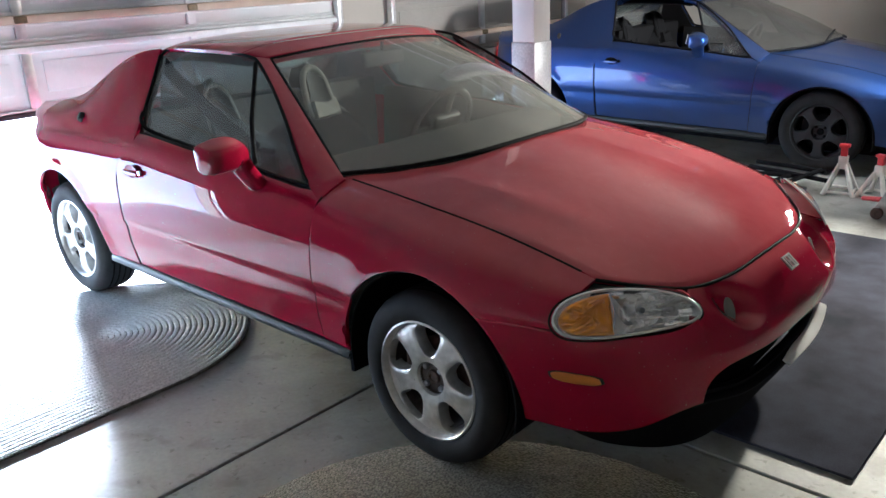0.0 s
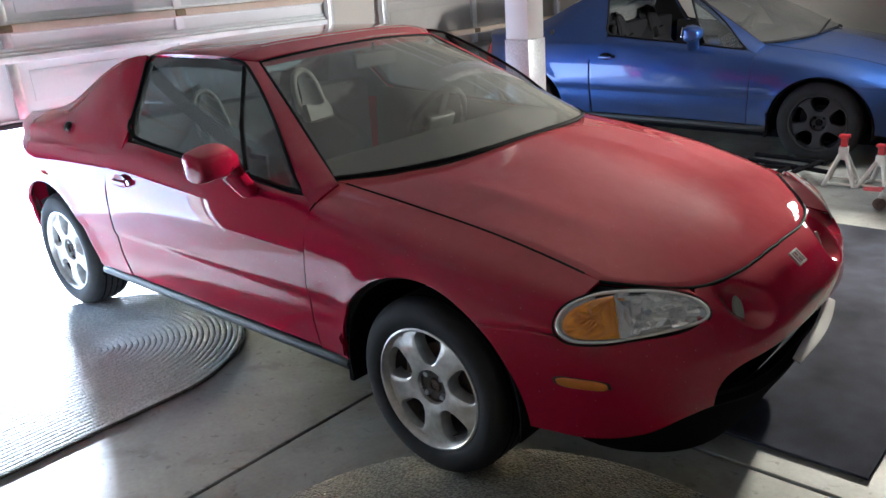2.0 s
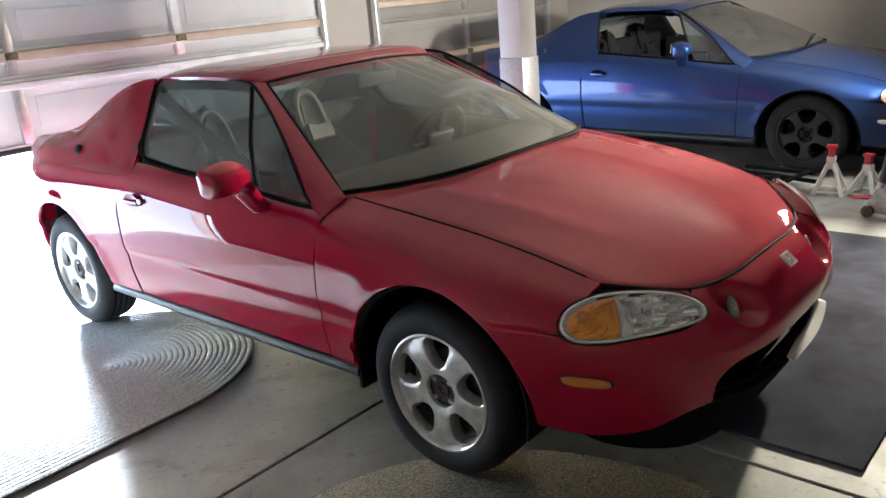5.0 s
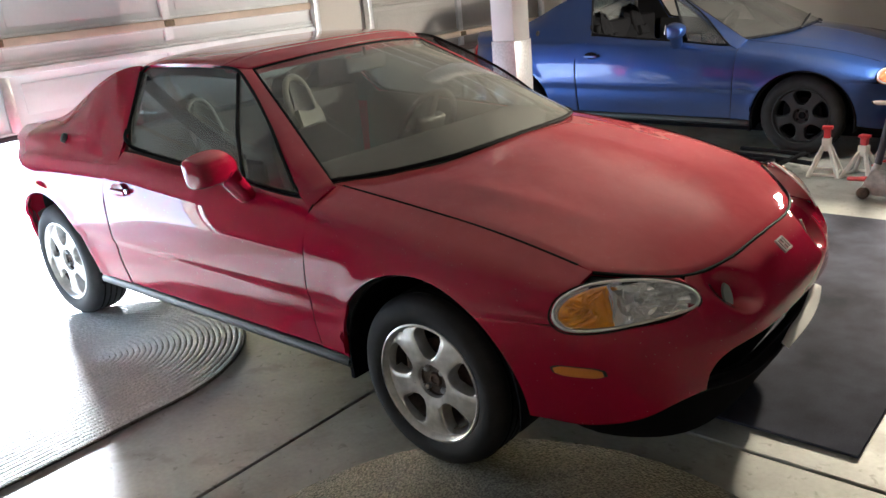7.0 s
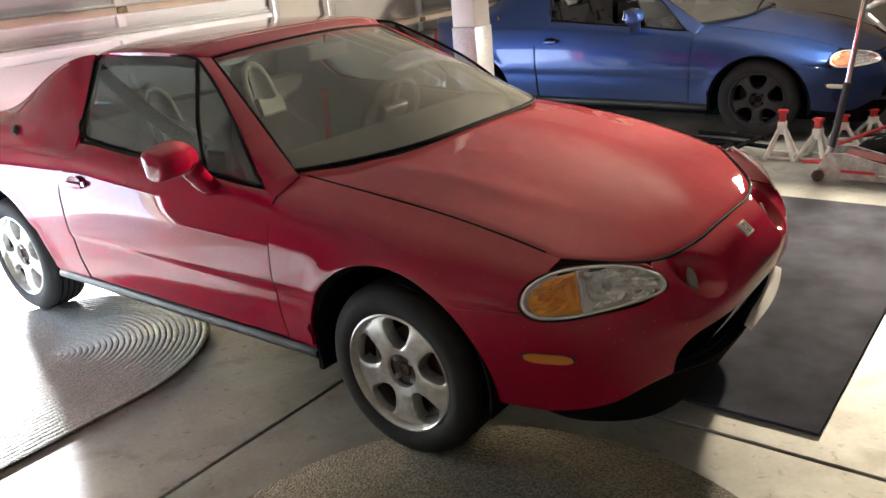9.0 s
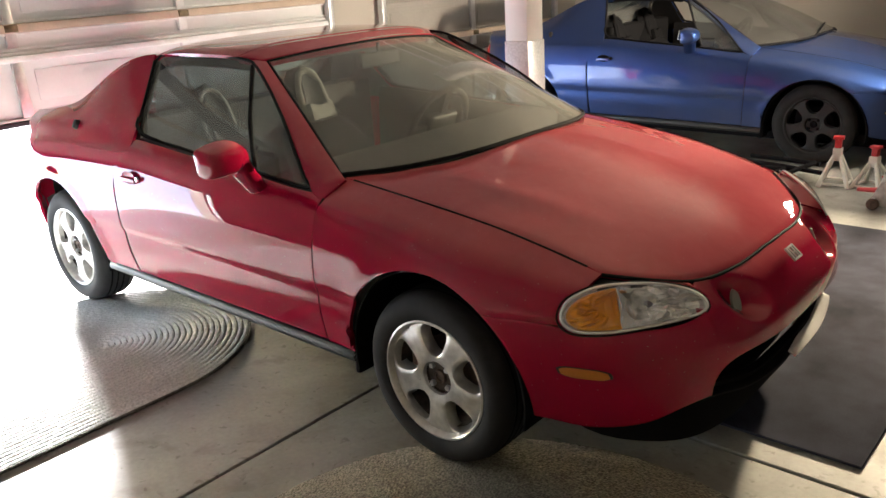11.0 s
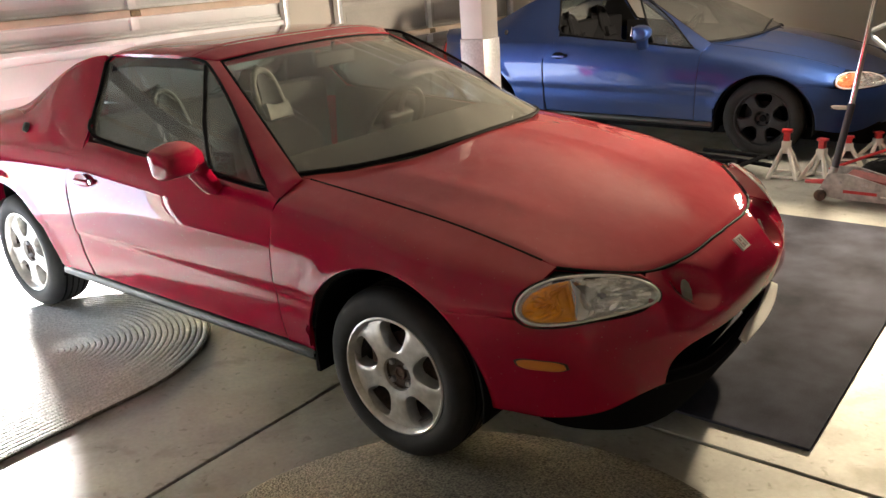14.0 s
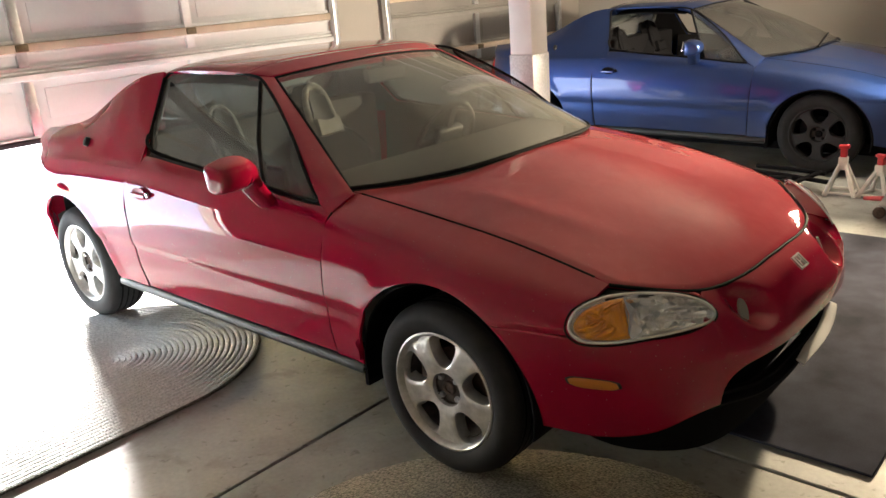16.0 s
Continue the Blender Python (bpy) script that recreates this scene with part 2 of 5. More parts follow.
CONCRETE = concrete("garage_concrete")
JOINT = mat("joint_dark", (0.09, 0.085, 0.08), 0.9)
WALL = mat("wall_paint", (0.44, 0.41, 0.36), 0.85, var=0.05, scale=2.0, bump=0.25, bscale=70)
# unseen ceiling: toned below the wall paint to return less fill light
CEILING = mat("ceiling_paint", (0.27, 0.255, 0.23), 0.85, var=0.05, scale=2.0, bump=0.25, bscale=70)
# for the unseen walls: base colour lowered so they bounce less light
WALL_DIM = mat("wall_toned_down", (0.40, 0.38, 0.35), 0.85, var=0.12, scale=2.0, bump=0.25, bscale=70)
WHITE = mat("white_trim_paint", (0.78, 0.77, 0.74), 0.6, var=0.04, bump=0.05)
DOOR_PANEL = mat("garage_door_steel", (0.72, 0.74, 0.74), 0.5, var=0.05, scale=3.0, bump=0.1, bscale=50)
DOOR_DULL = mat("grey_brown_door_panel", (0.30, 0.285, 0.26), 0.6, var=0.12, scale=3.0, bump=0.1, bscale=50)
GLINT_WHITE = mat("lip_glint_white", (0.85, 0.85, 0.84), 0.12, var=0.03)
GALV = mat("galvanised_steel", (0.62, 0.63, 0.64), 0.38, 0.8, 0.12, 25)
RAIL_WHITE = mat("door_strut_white", (0.84, 0.85, 0.85), 0.45, 0.2)
POST_WRAP = mat("post_wrap_metal", (0.70, 0.70, 0.69), 0.34, 0.30, 0.16, 70, bump=0.1)
RUG_BLUE = mat("navy_carpet", (0.050, 0.053, 0.074), 0.95, var=0.6, scale=3.6, bump=0.9, bscale=260)
RUG_BLUE.node_tree.nodes["Principled BSDF"].inputs["Specular IOR Level"].default_value = 0.1


def fabric(m, weight, tint):
    b = m.node_tree.nodes["Principled BSDF"]
    b.inputs["Sheen Weight"].default_value, b.inputs["Sheen Roughness"].default_value = weight, 0.4
    b.inputs["Sheen Tint"].default_value = (*tint, 1)
    return m


def loop_pile(name, dark, light, size, relief=0.8):
    """Knotted loops: rounded cells with a dark gap between, two yarn tones."""
    m = fabric(mat(name, light, 0.95, var=0.2, scale=5), 0.2, (0.9, 0.85, 0.75))
    nt = m.node_tree
    b = nt.nodes["Principled BSDF"]
    src = b.inputs["Base Color"].links[0].from_socket
    tc, vo, no = nt.nodes.new("ShaderNodeTexCoord"), nt.nodes.new("ShaderNodeTexVoronoi"), nt.nodes.new("ShaderNodeTexNoise")
    vo.inputs["Scale"].default_value = no.inputs["Scale"].default_value = 1 / size
    for n in (vo, no):
        nt.links.new(tc.outputs["Object"], n.inputs["Vector"])
    mr = nt.nodes.new("ShaderNodeMapRange")
    mr.inputs["From Min"].default_value, mr.inputs["From Max"].default_value = 0.35, 0.65
    nt.links.new(no.outputs["Fac"], mr.inputs["Value"])
    mx = nt.nodes.new("ShaderNodeMix")
    mx.data_type = "RGBA"
    nt.links.new(mr.outputs[0], mx.inputs[0])
    mx.inputs[6].default_value = (*dark, 1)
    nt.links.new(src, mx.inputs[7])
    nt.links.new(mx.outputs[2], b.inputs["Base Color"])
    bp = nt.nodes.new("ShaderNodeBump")
    bp.invert = True
    bp.inputs["Strength"].default_value, bp.inputs["Distance"].default_value = relief, 0.005
    nt.links.new(vo.outputs["Distance"], bp.inputs["Height"])
    nt.links.new(bp.outputs["Normal"], b.inputs["Normal"])
    return m


RUG_BROWN = loop_pile("looped_rug_brown", (0.05, 0.048, 0.039), (0.165, 0.157, 0.130), 0.0078)
RUG_GREY = loop_pile("braided_rug_grey", (0.56, 0.56, 0.53), (0.80, 0.80, 0.76), 0.009, 0.55)
fabric(RUG_GREY, 0.8, (0.92, 0.96, 1.0))
JACK_RED = mat("jack_red_paint", (0.48, 0.025, 0.03), 0.45, var=0.2, scale=15)
JACK_DARK_RED = mat("jack_worn_red", (0.20, 0.03, 0.03), 0.6, var=0.35, scale=20)
JACK_GREY = mat("jack_silver_paint", (0.44, 0.43, 0.42), 0.5, 0.1, 0.4, 18)
STAND_WHITE = mat("stand_cream_paint", (0.66, 0.64, 0.58), 0.55, var=0.12, scale=20)
BLUE_GRIP = mat("jack_handle_grip", (0.045, 0.05, 0.07), 0.6)
DRIVE = mat("driveway_concrete", (0.38, 0.37, 0.34), 0.8, var=0.1, scale=1.0)

BULB_GLOW = bpy.data.materials.new("halogen_glow")
BULB_GLOW.use_nodes = True
BULB_GLOW.node_tree.nodes["Principled BSDF"].inputs["Emission Color"].default_value = (1.0, 0.86, 0.64, 1)
BULB_GLOW.node_tree.nodes["Principled BSDF"].inputs["Emission Strength"].default_value = 14.0


# ---- mesh helpers ----
def curve(x, *knots):
    """A smooth line through (x, y) knots in rising x."""
    if x <= knots[0][0]:
        return knots[0][1]
    if x >= knots[-1][0]:
        return knots[-1][1]
    for k in range(len(knots) - 1):
        (xa, ya), (xb, yb) = knots[k], knots[k + 1]
        if x <= xb:
            h = xb - xa
            d = (yb - ya) / h

            def slope(i):
                if i == 0 or i == len(knots) - 1:
                    j = min(i, len(knots) - 2)
                    return (knots[j + 1][1] - knots[j][1]) / (knots[j + 1][0] - knots[j][0])
                a = (knots[i][1] - knots[i - 1][1]) / (knots[i][0] - knots[i - 1][0])
                b = (knots[i + 1][1] - knots[i][1]) / (knots[i + 1][0] - knots[i][0])
                return 0.5 * (a + b) if a * b > 0 else 0.0

            ma, mb, t = slope(k), slope(k + 1), (x - xa) / h
            return (2 * t**3 - 3 * t**2 + 1) * ya + (t**3 - 2 * t**2 + t) * h * ma + (3 * t**2 - 2 * t**3) * yb + (t**3 - t**2) * h * mb
    return knots[-1][1]


def lerp(a, b, t):
    return a + (b - a) * t


def part(name, bm, material, parent=None, label="", smooth=40.0):
    bmesh.ops.recalc_face_normals(bm, faces=bm.faces)
    me = bpy.data.meshes.new(name)
    bm.to_mesh(me)
    bm.free()
    me.materials.append(material)
    if smooth:
        me.shade_smooth()
        me.set_sharp_from_angle(angle=radians(smooth))
    ob = new(name, me)
    if parent is not None:
        ob.parent = parent
    if label:
        tagged(ob, label)
    return ob


def thing(name, label, category, group="", kind=""):
    ob = new(name)
    ob.empty_display_size = 0.05
    return tagged(ob, label, category, group, kind)


def sheet(f, nu, nv, thick=0.006, soft=True, us=None, vs=None, skip=None, ref=(-1.1, 0, 0.35)):
    """A panel over (u, v) in 0..1 with thickness and softened edges. f gives a Vector; the outer face looks away from ref.
    skip(u, v) leaves openings."""
    def run(g):
        pts = [Vector(g(i / 12)) for i in range(13)]
        return max(0.05, sum((q - p).length for p, q in zip(pts, pts[1:])))
    eu, ev = min(0.05, 0.0035 / run(lambda t: f(t, 0.5))), min(0.05, 0.0035 / run(lambda t: f(0.5, t)))
    us = us or [i / nu for i in range(nu + 1)]
    vs = vs or [i / nv for i in range(nv + 1)]
    us = [us[0], us[0] + eu] + [u for u in us if us[0] + eu * 1.5 < u < us[-1] - eu * 1.5] + [us[-1] - eu, us[-1]]
    vs = [vs[0], vs[0] + ev] + [v for v in vs if vs[0] + ev * 1.5 < v < vs[-1] - ev * 1.5] + [vs[-1] - ev, vs[-1]]
    d = 1e-3
    mid = (Vector(f(0.5 + d, 0.5)) - Vector(f(0.5, 0.5))).cross(Vector(f(0.5, 0.5 + d)) - Vector(f(0.5, 0.5)))
    turn = 1 if mid.dot(Vector(f(0.5, 0.5)) - Vector(ref)) > 0 else -1
    bm = bmesh.new()
    front, back = [], []
    for i, u in enumerate(us):
        fr, bk = [], []
        for j, v in enumerate(vs):
            p = Vector(f(u, v))
            ua, ub, va, vb = max(u - d, 0), min(u + d, 1), max(v - d, 0), min(v + d, 1)
            n = (Vector(f(ub, v)) - Vector(f(ua, v))).cross(Vector(f(u, vb)) - Vector(f(u, va)))
            n = n.normalized() * turn if n.length > 1e-12 else Vector((0, 0, 1))
            edge = soft and (i in (0, len(us) - 1) or j in (0, len(vs) - 1))
            fr.append(bm.verts.new(p - n * ((0.0014 if soft is True else soft) if edge else 0)))
            bk.append(bm.verts.new(p - n * (thick + 0.003)))
        front.append(fr), back.append(bk)
    I, J = len(us) - 1, len(vs) - 1
    kept = {(i, j) for i in range(I) for j in range(J) if not (skip and skip((us[i] + us[i + 1]) / 2, (vs[j] + vs[j + 1]) / 2))}
    for i, j in kept:
        q = ((i, j), (i + 1, j), (i + 1, j + 1), (i, j + 1))
        bm.faces.new([front[a][b] for a, b in q])
        bm.faces.new([back[a][b] for a, b in reversed(q)])
        for k, near in enumerate(((i, j - 1), (i + 1, j), (i, j + 1), (i - 1, j))):
            if near not in kept:
                (a, b), (c, g) = q[k], q[(k + 1) % 4]
                bm.faces.new((front[c][g], front[a][b], back[a][b], back[c][g]))
    for vert in [v for v in bm.verts if not v.link_faces]:
        bm.verts.remove(vert)
    bmesh.ops.remove_doubles(bm, verts=bm.verts, dist=1e-5)
    return bm


def box_bm(x0, x1, y0, y1, z0, z1, bevel=0.0, seg=2, bm=None):
    own = bm is None
    b = bmesh.new()
    bmesh.ops.create_cube(b, size=1, matrix=Matrix.Translation(((x0 + x1) / 2, (y0 + y1) / 2, (z0 + z1) / 2)) @ Matrix.Diagonal((x1 - x0, y1 - y0, z1 - z0, 1)))
    if bevel:
        bmesh.ops.bevel(b, geom=b.edges[:], offset=bevel, segments=seg, affect="EDGES", profile=0.6)
    if own:
        return b
    tmp = bpy.data.meshes.new("tmp")
    b.to_mesh(tmp)
    b.free()
    bm.from_mesh(tmp)
    bpy.data.meshes.remove(tmp)
    return bm


def add(bm, other, m=None):
    """Joins the bmesh other into bm, moved by m."""
    if m is not None:
        bmesh.ops.transform(other, matrix=m, verts=other.verts)
    tmp = bpy.data.meshes.new("tmp")
    other.to_mesh(tmp)
    other.free()
    bm.from_mesh(tmp)
    bpy.data.meshes.remove(tmp)
    return bm


def lathe(profile, n=48, closed=True):
    """A ring about the y axis from (radius, y) points."""
    bm = bmesh.new()
    rings = []
    for k in range(n):
        a = 2 * math.pi * k / n
        rings.append([bm.verts.new((r * math.cos(a), y, r * math.sin(a))) for r, y in profile])
    m = len(profile)
    for k in range(n):
        for i in range(m if closed else m - 1):
            q = (rings[k][i], rings[(k + 1) % n][i], rings[(k + 1) % n][(i + 1) % m], rings[k][(i + 1) % m])
            bm.faces.new(q)
    bmesh.ops.remove_doubles(bm, verts=bm.verts, dist=1e-6)
    return bm


def tube(points, r, n=8, ends=True, flat=1.0):
    pts = [Vector(p) for p in points]
    bm = bmesh.new()
    rings = []
    for i, p in enumerate(pts):
        d = (pts[min(i + 1, len(pts) - 1)] - pts[max(i - 1, 0)]).normalized()
        a = d.cross(Vector((0, 0, 1)))
        a = a.normalized() if a.length > 1e-4 else Vector((1, 0, 0))
        b = d.cross(a)
        rr = r[i] if isinstance(r, (list, tuple)) else r
        rings.append([bm.verts.new(p + rr * (math.cos(t) * a + flat * math.sin(t) * b)) for t in [2 * math.pi * k / n for k in range(n)]])
    for i in range(len(pts) - 1):
        for k in range(n):
            bm.faces.new((rings[i][k], rings[i + 1][k], rings[i + 1][(k + 1) % n], rings[i][(k + 1) % n]))
    if ends:
        bm.faces.new(rings[0][::-1])
        bm.faces.new(rings[-1])
    return bm


def loop_tube(points, r, n=6):
    pts = [Vector(p) for p in points]
    c = sum(pts, Vector()) / len(pts)
    bm = bmesh.new()
    rings = []
    for i, p in enumerate(pts):
        d = (pts[(i + 1) % len(pts)] - pts[i - 1]).normalized()
        a = (p - c) - (p - c).dot(d) * d
        a.normalize()
        b = d.cross(a)
        rings.append([bm.verts.new(p + r * (math.cos(t) * a + math.sin(t) * b)) for t in [2 * math.pi * k / n for k in range(n)]])
    for i in range(len(pts)):
        for k in range(n):
            bm.faces.new((rings[i][k], rings[(i + 1) % len(pts)][k], rings[(i + 1) % len(pts)][(k + 1) % n], rings[i][(k + 1) % n]))
    return bm


def smooth_loop(points, n=6):
    """A closed Catmull-Rom line through the points."""
    pts, out = [Vector(p) for p in points], []
    for i in range(len(pts)):
        a, b, c, d = pts[i - 1], pts[i], pts[(i + 1) % len(pts)], pts[(i + 2) % len(pts)]
        for k in range(n):
            t = k / n
            out.append(0.5 * (2 * b + (c - a) * t + (2 * a - 5 * b + 4 * c - d) * t**2 + (3 * b - a - 3 * c + d) * t**3))
    return out


def smooth_line(points, n=6):
    pts, out = [Vector(p) for p in points], []
    for i in range(len(pts) - 1):
        a, b, c, d = pts[max(i - 1, 0)], pts[i], pts[i + 1], pts[min(i + 2, len(pts) - 1)]
        for k in range(n):
            t = k / n
            out.append(0.5 * (2 * b + (c - a) * t + (2 * a - 5 * b + 4 * c - d) * t**2 + (3 * b - a - 3 * c + d) * t**3))
    return out + [pts[-1]]


# ---- structure ----
DOOR_X, WALL_L, WALL_R, WALL_F, CEIL = -3.75, 6.0, -4.6, 4.6, 2.62
bm = bmesh.new()
for (x0, x1) in ((DOOR_X + 0.0, -0.505), (-0.495, WALL_F)):
    for (y0, y1) in ((WALL_R, -0.236), (-0.224, WALL_L)):
        box_bm(x0, x1, y0, y1, -0.10, 0.0, 0.004, 1, bm)
floor = tagged(part("floor", bm, CONCRETE), "smooth grey garage concrete with sawn joints", "floor", kind="structure")
tagged(part("floor_joint", box_bm(DOOR_X, WALL_F, WALL_R, WALL_L, -0.12, -0.012), JOINT), "dark dirt in the floor joints", "floor joint", kind="structure")
tagged(part("ground", box_bm(-400, DOOR_X - 0.02, -300, 300, -0.3, -0.025), DRIVE), "pale concrete driveway outside in the sun", "ground", kind="structure")
tagged(part("wall_east", box_bm(WALL_F, WALL_F + 0.15, WALL_R - 0.15, WALL_L + 0.15, -0.1, CEIL), WALL_DIM), "plain garage wall out of view, toned down to bounce less light", "wall", kind="structure")
tagged(part("wall_north", box_bm(DOOR_X - 0.2, WALL_F, WALL_L, WALL_L + 0.15, -0.1, CEIL), WALL), "plain beige painted wall behind the blue car", "wall", kind="structure")
tagged(part("wall_south", box_bm(DOOR_X - 0.2, WALL_F, WALL_R - 0.15, WALL_R, -0.1, CEIL), WALL_DIM), "plain garage wall out of view, toned down to bounce less light", "wall", kind="structure")
D1 = (-2.73, 2.15)
D2 = (2.82, 5.45)
bm = bmesh.new()
for (y0, y1, z0, z1) in ((WALL_R, D1[0], -0.1, CEIL), (D1[1], D2[0], -0.1, CEIL), (D2[1], WALL_L, -0.1, CEIL), (D1[0], D1[1], 2.25, CEIL), (D2[0], D2[1], 2.25, CEIL)):
    box_bm(DOOR_X - 0.2, DOOR_X - 0.03, y0, y1, z0, z1, bm=bm)
tagged(part("wall_west", bm, WALL, smooth=0), "beige wall round the two garage doors", "wall", kind="structure")
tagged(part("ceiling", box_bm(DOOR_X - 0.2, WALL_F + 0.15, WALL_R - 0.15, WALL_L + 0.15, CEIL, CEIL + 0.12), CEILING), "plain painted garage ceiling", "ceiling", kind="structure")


# ---- cars ----
WB = -2.36


def plan(x, xf=0.83, n=2.8):
    return 1.0 if x <= 0 else max(0.0, 1 - (x / xf) ** n) ** (1 / n)


def seam_y(x):
    return curve(x, (-0.41, 0.678), (-0.10, 0.672), (0.19, 0.655), (0.45, 0.632), (0.72, 0.60))


def seam_z(x):
    return curve(x, (-0.41, 0.838), (-0.10, 0.802), (0.19, 0.756), (0.45, 0.690), (0.72, 0.60))


def hood_z(x, s):
    zc = curve(x, (-0.45, 0.915), (-0.25, 0.895), (0.0, 0.852), (0.3, 0.778), (0.5, 0.716), (0.64, 0.662), (0.73, 0.622))
    drop = max(0.02, zc - seam_z(x)) if x < 0.45 else curve(x, (0.45, 0.043), (0.7, 0.062))
    ridge_s = curve(x, (-0.3, 0.757), (0.19, 0.675), (0.5, 0.60))  # a soft crease runs down each side of the hood
    return zc - drop * abs(s) ** 1.7 + 0.0045 * math.exp(-(((abs(s) - ridge_s) / 0.055) ** 2)) * curve(x, (-0.4, 0.6), (0.0, 1.0), (0.3, 0.6), (0.55, 0.0))


def rear_plan(x):
    """Half-width of the body at x, drawn in towards the tail."""
    d = (WB - x) / 0.70
    return 0.846 if d <= 0 else 0.846 * max(0.0, 1 - d**2.6) ** (1 / 2.6)


def belt(x):
    """The top of the side panels: the fender's edge at the hood, then the window line."""
    if x > -0.44:
        return seam_y(x), seam_z(x)
    return (min(curve(x, (-2.8, 0.705), (-2.5, 0.755), (-1.7, 0.768), (-0.6, 0.776), (-0.44, 0.765)), 0.93 * rear_plan(x)),
            curve(x, (-2.8, 0.845), (-2.4, 0.868), (-1.6, 0.883), (-1.29, 0.863), (-0.86, 0.834), (-0.55, 0.808), (-0.44, 0.806)))


def arch_z(x):
    """The lower edge of the side panels, with the wheel arches cut out."""
    for c, r in ((0.022, 0.352), (WB + 0.02, 0.350)):
        if abs(x - c) < r:
            return max(0.30, 0.30 + math.sqrt(r * r - (x - c) ** 2))
    return 0.285


def side_line(x):
    """The (y, z) polyline of the side at x, from the belt down to the sill."""
    yb, zb = belt(x)
    w = rear_plan(x) * curve(x, (-1.8, 1.0), (0.0, 0.992)) * plan(x)
    y1, z1 = w - 0.026, max(zb - 0.045 - 0.25 * (w - yb), lerp(zb, 0.575, 0.6))
    ym, zm = lerp(yb, y1, 0.60), lerp(zb, z1, 0.43)
    knots = [(yb, zb), (ym, zm), (y1, z1), (w - 0.005, lerp(z1, 0.575, 0.50)), (w, 0.575), (w - 0.003, 0.508), (w - 0.013, 0.482), (w - 0.02, 0.40), (w - 0.045, 0.285)]
    return [(p.x, p.y) for p in smooth_line([(a, b, 0) for a, b in knots], 8)]


def flare(x, z):
    f = 0.0
    for c, r in ((0.022, 0.352), (WB + 0.02, 0.350)):
        d = math.hypot(x - c, z - 0.30)
        f += 0.009 * math.exp(-(((d - r) / 0.045) ** 2))
    return f


def side_point(x, v, low, sy):
    """Along the side at x from the belt (v = 0) down to the height low (v = 1)."""
    line = side_line(x)
    keep = []
    for k, (y, z) in enumerate(line):
        if z >= low:
            keep.append((y, z))
        else:
            ya, za = line[k - 1]
            t = (za - low) / max(za - z, 1e-6)
            keep.append((lerp(ya, y, t), low))
            break
    split = max(0.575, low + 0.02)
    if v > 0.45:  # level rows on the lower side
        want = lerp(split, low, (v - 0.45) / 0.55)
        y, z = keep[-1]
        for (ya, za), (yb2, zb2) in zip(keep, keep[1:]):
            if zb2 <= want <= za:
                y, z = lerp(ya, yb2, (za - want) / max(za - zb2, 1e-9)), want
                break
        return Vector((x, sy * (y + flare(x, z)), z))
    upper = [q for q in keep if q[1] > split] + [next((lerp(p[0], q[0], (p[1] - split) / max(p[1] - q[1], 1e-9)), split) for p, q in zip(keep, keep[1:]) if q[1] <= split <= p[1])]
    length = [0.0]
    for a, b in zip(upper, upper[1:]):
        length.append(length[-1] + math.hypot(b[0] - a[0], b[1] - a[1]))
    want = v / 0.45 * length[-1]
    y, z = upper[-1]
    for k in range(len(upper) - 1):
        if want <= length[k + 1] + 1e-9:
            t = (want - length[k]) / max(length[k + 1] - length[k], 1e-9)
            y, z = lerp(upper[k][0], upper[k + 1][0], t), lerp(upper[k][1], upper[k + 1][1], t)
            break
    return Vector((x, sy * (y + flare(x, z)), z))


def bumper_point(phi, z, x0, xf, w, n=2.8):
    """A point of a bumper's plan curve: phi from -1 (right side) to 1."""
    a = phi * math.pi / 2
    c, s = math.cos(a), math.sin(a)
    k = (abs(c) ** n + abs(s) ** n) ** (-1 / n)
    return Vector((x0 + (xf - x0) * c * k, w * s * k, z))


def hood_front(s):
    return curve(abs(s), (0, 0.715), (0.44, 0.70), (0.706, 0.652), (0.82, 0.600), (0.91, 0.548), (1.0, 0.488))


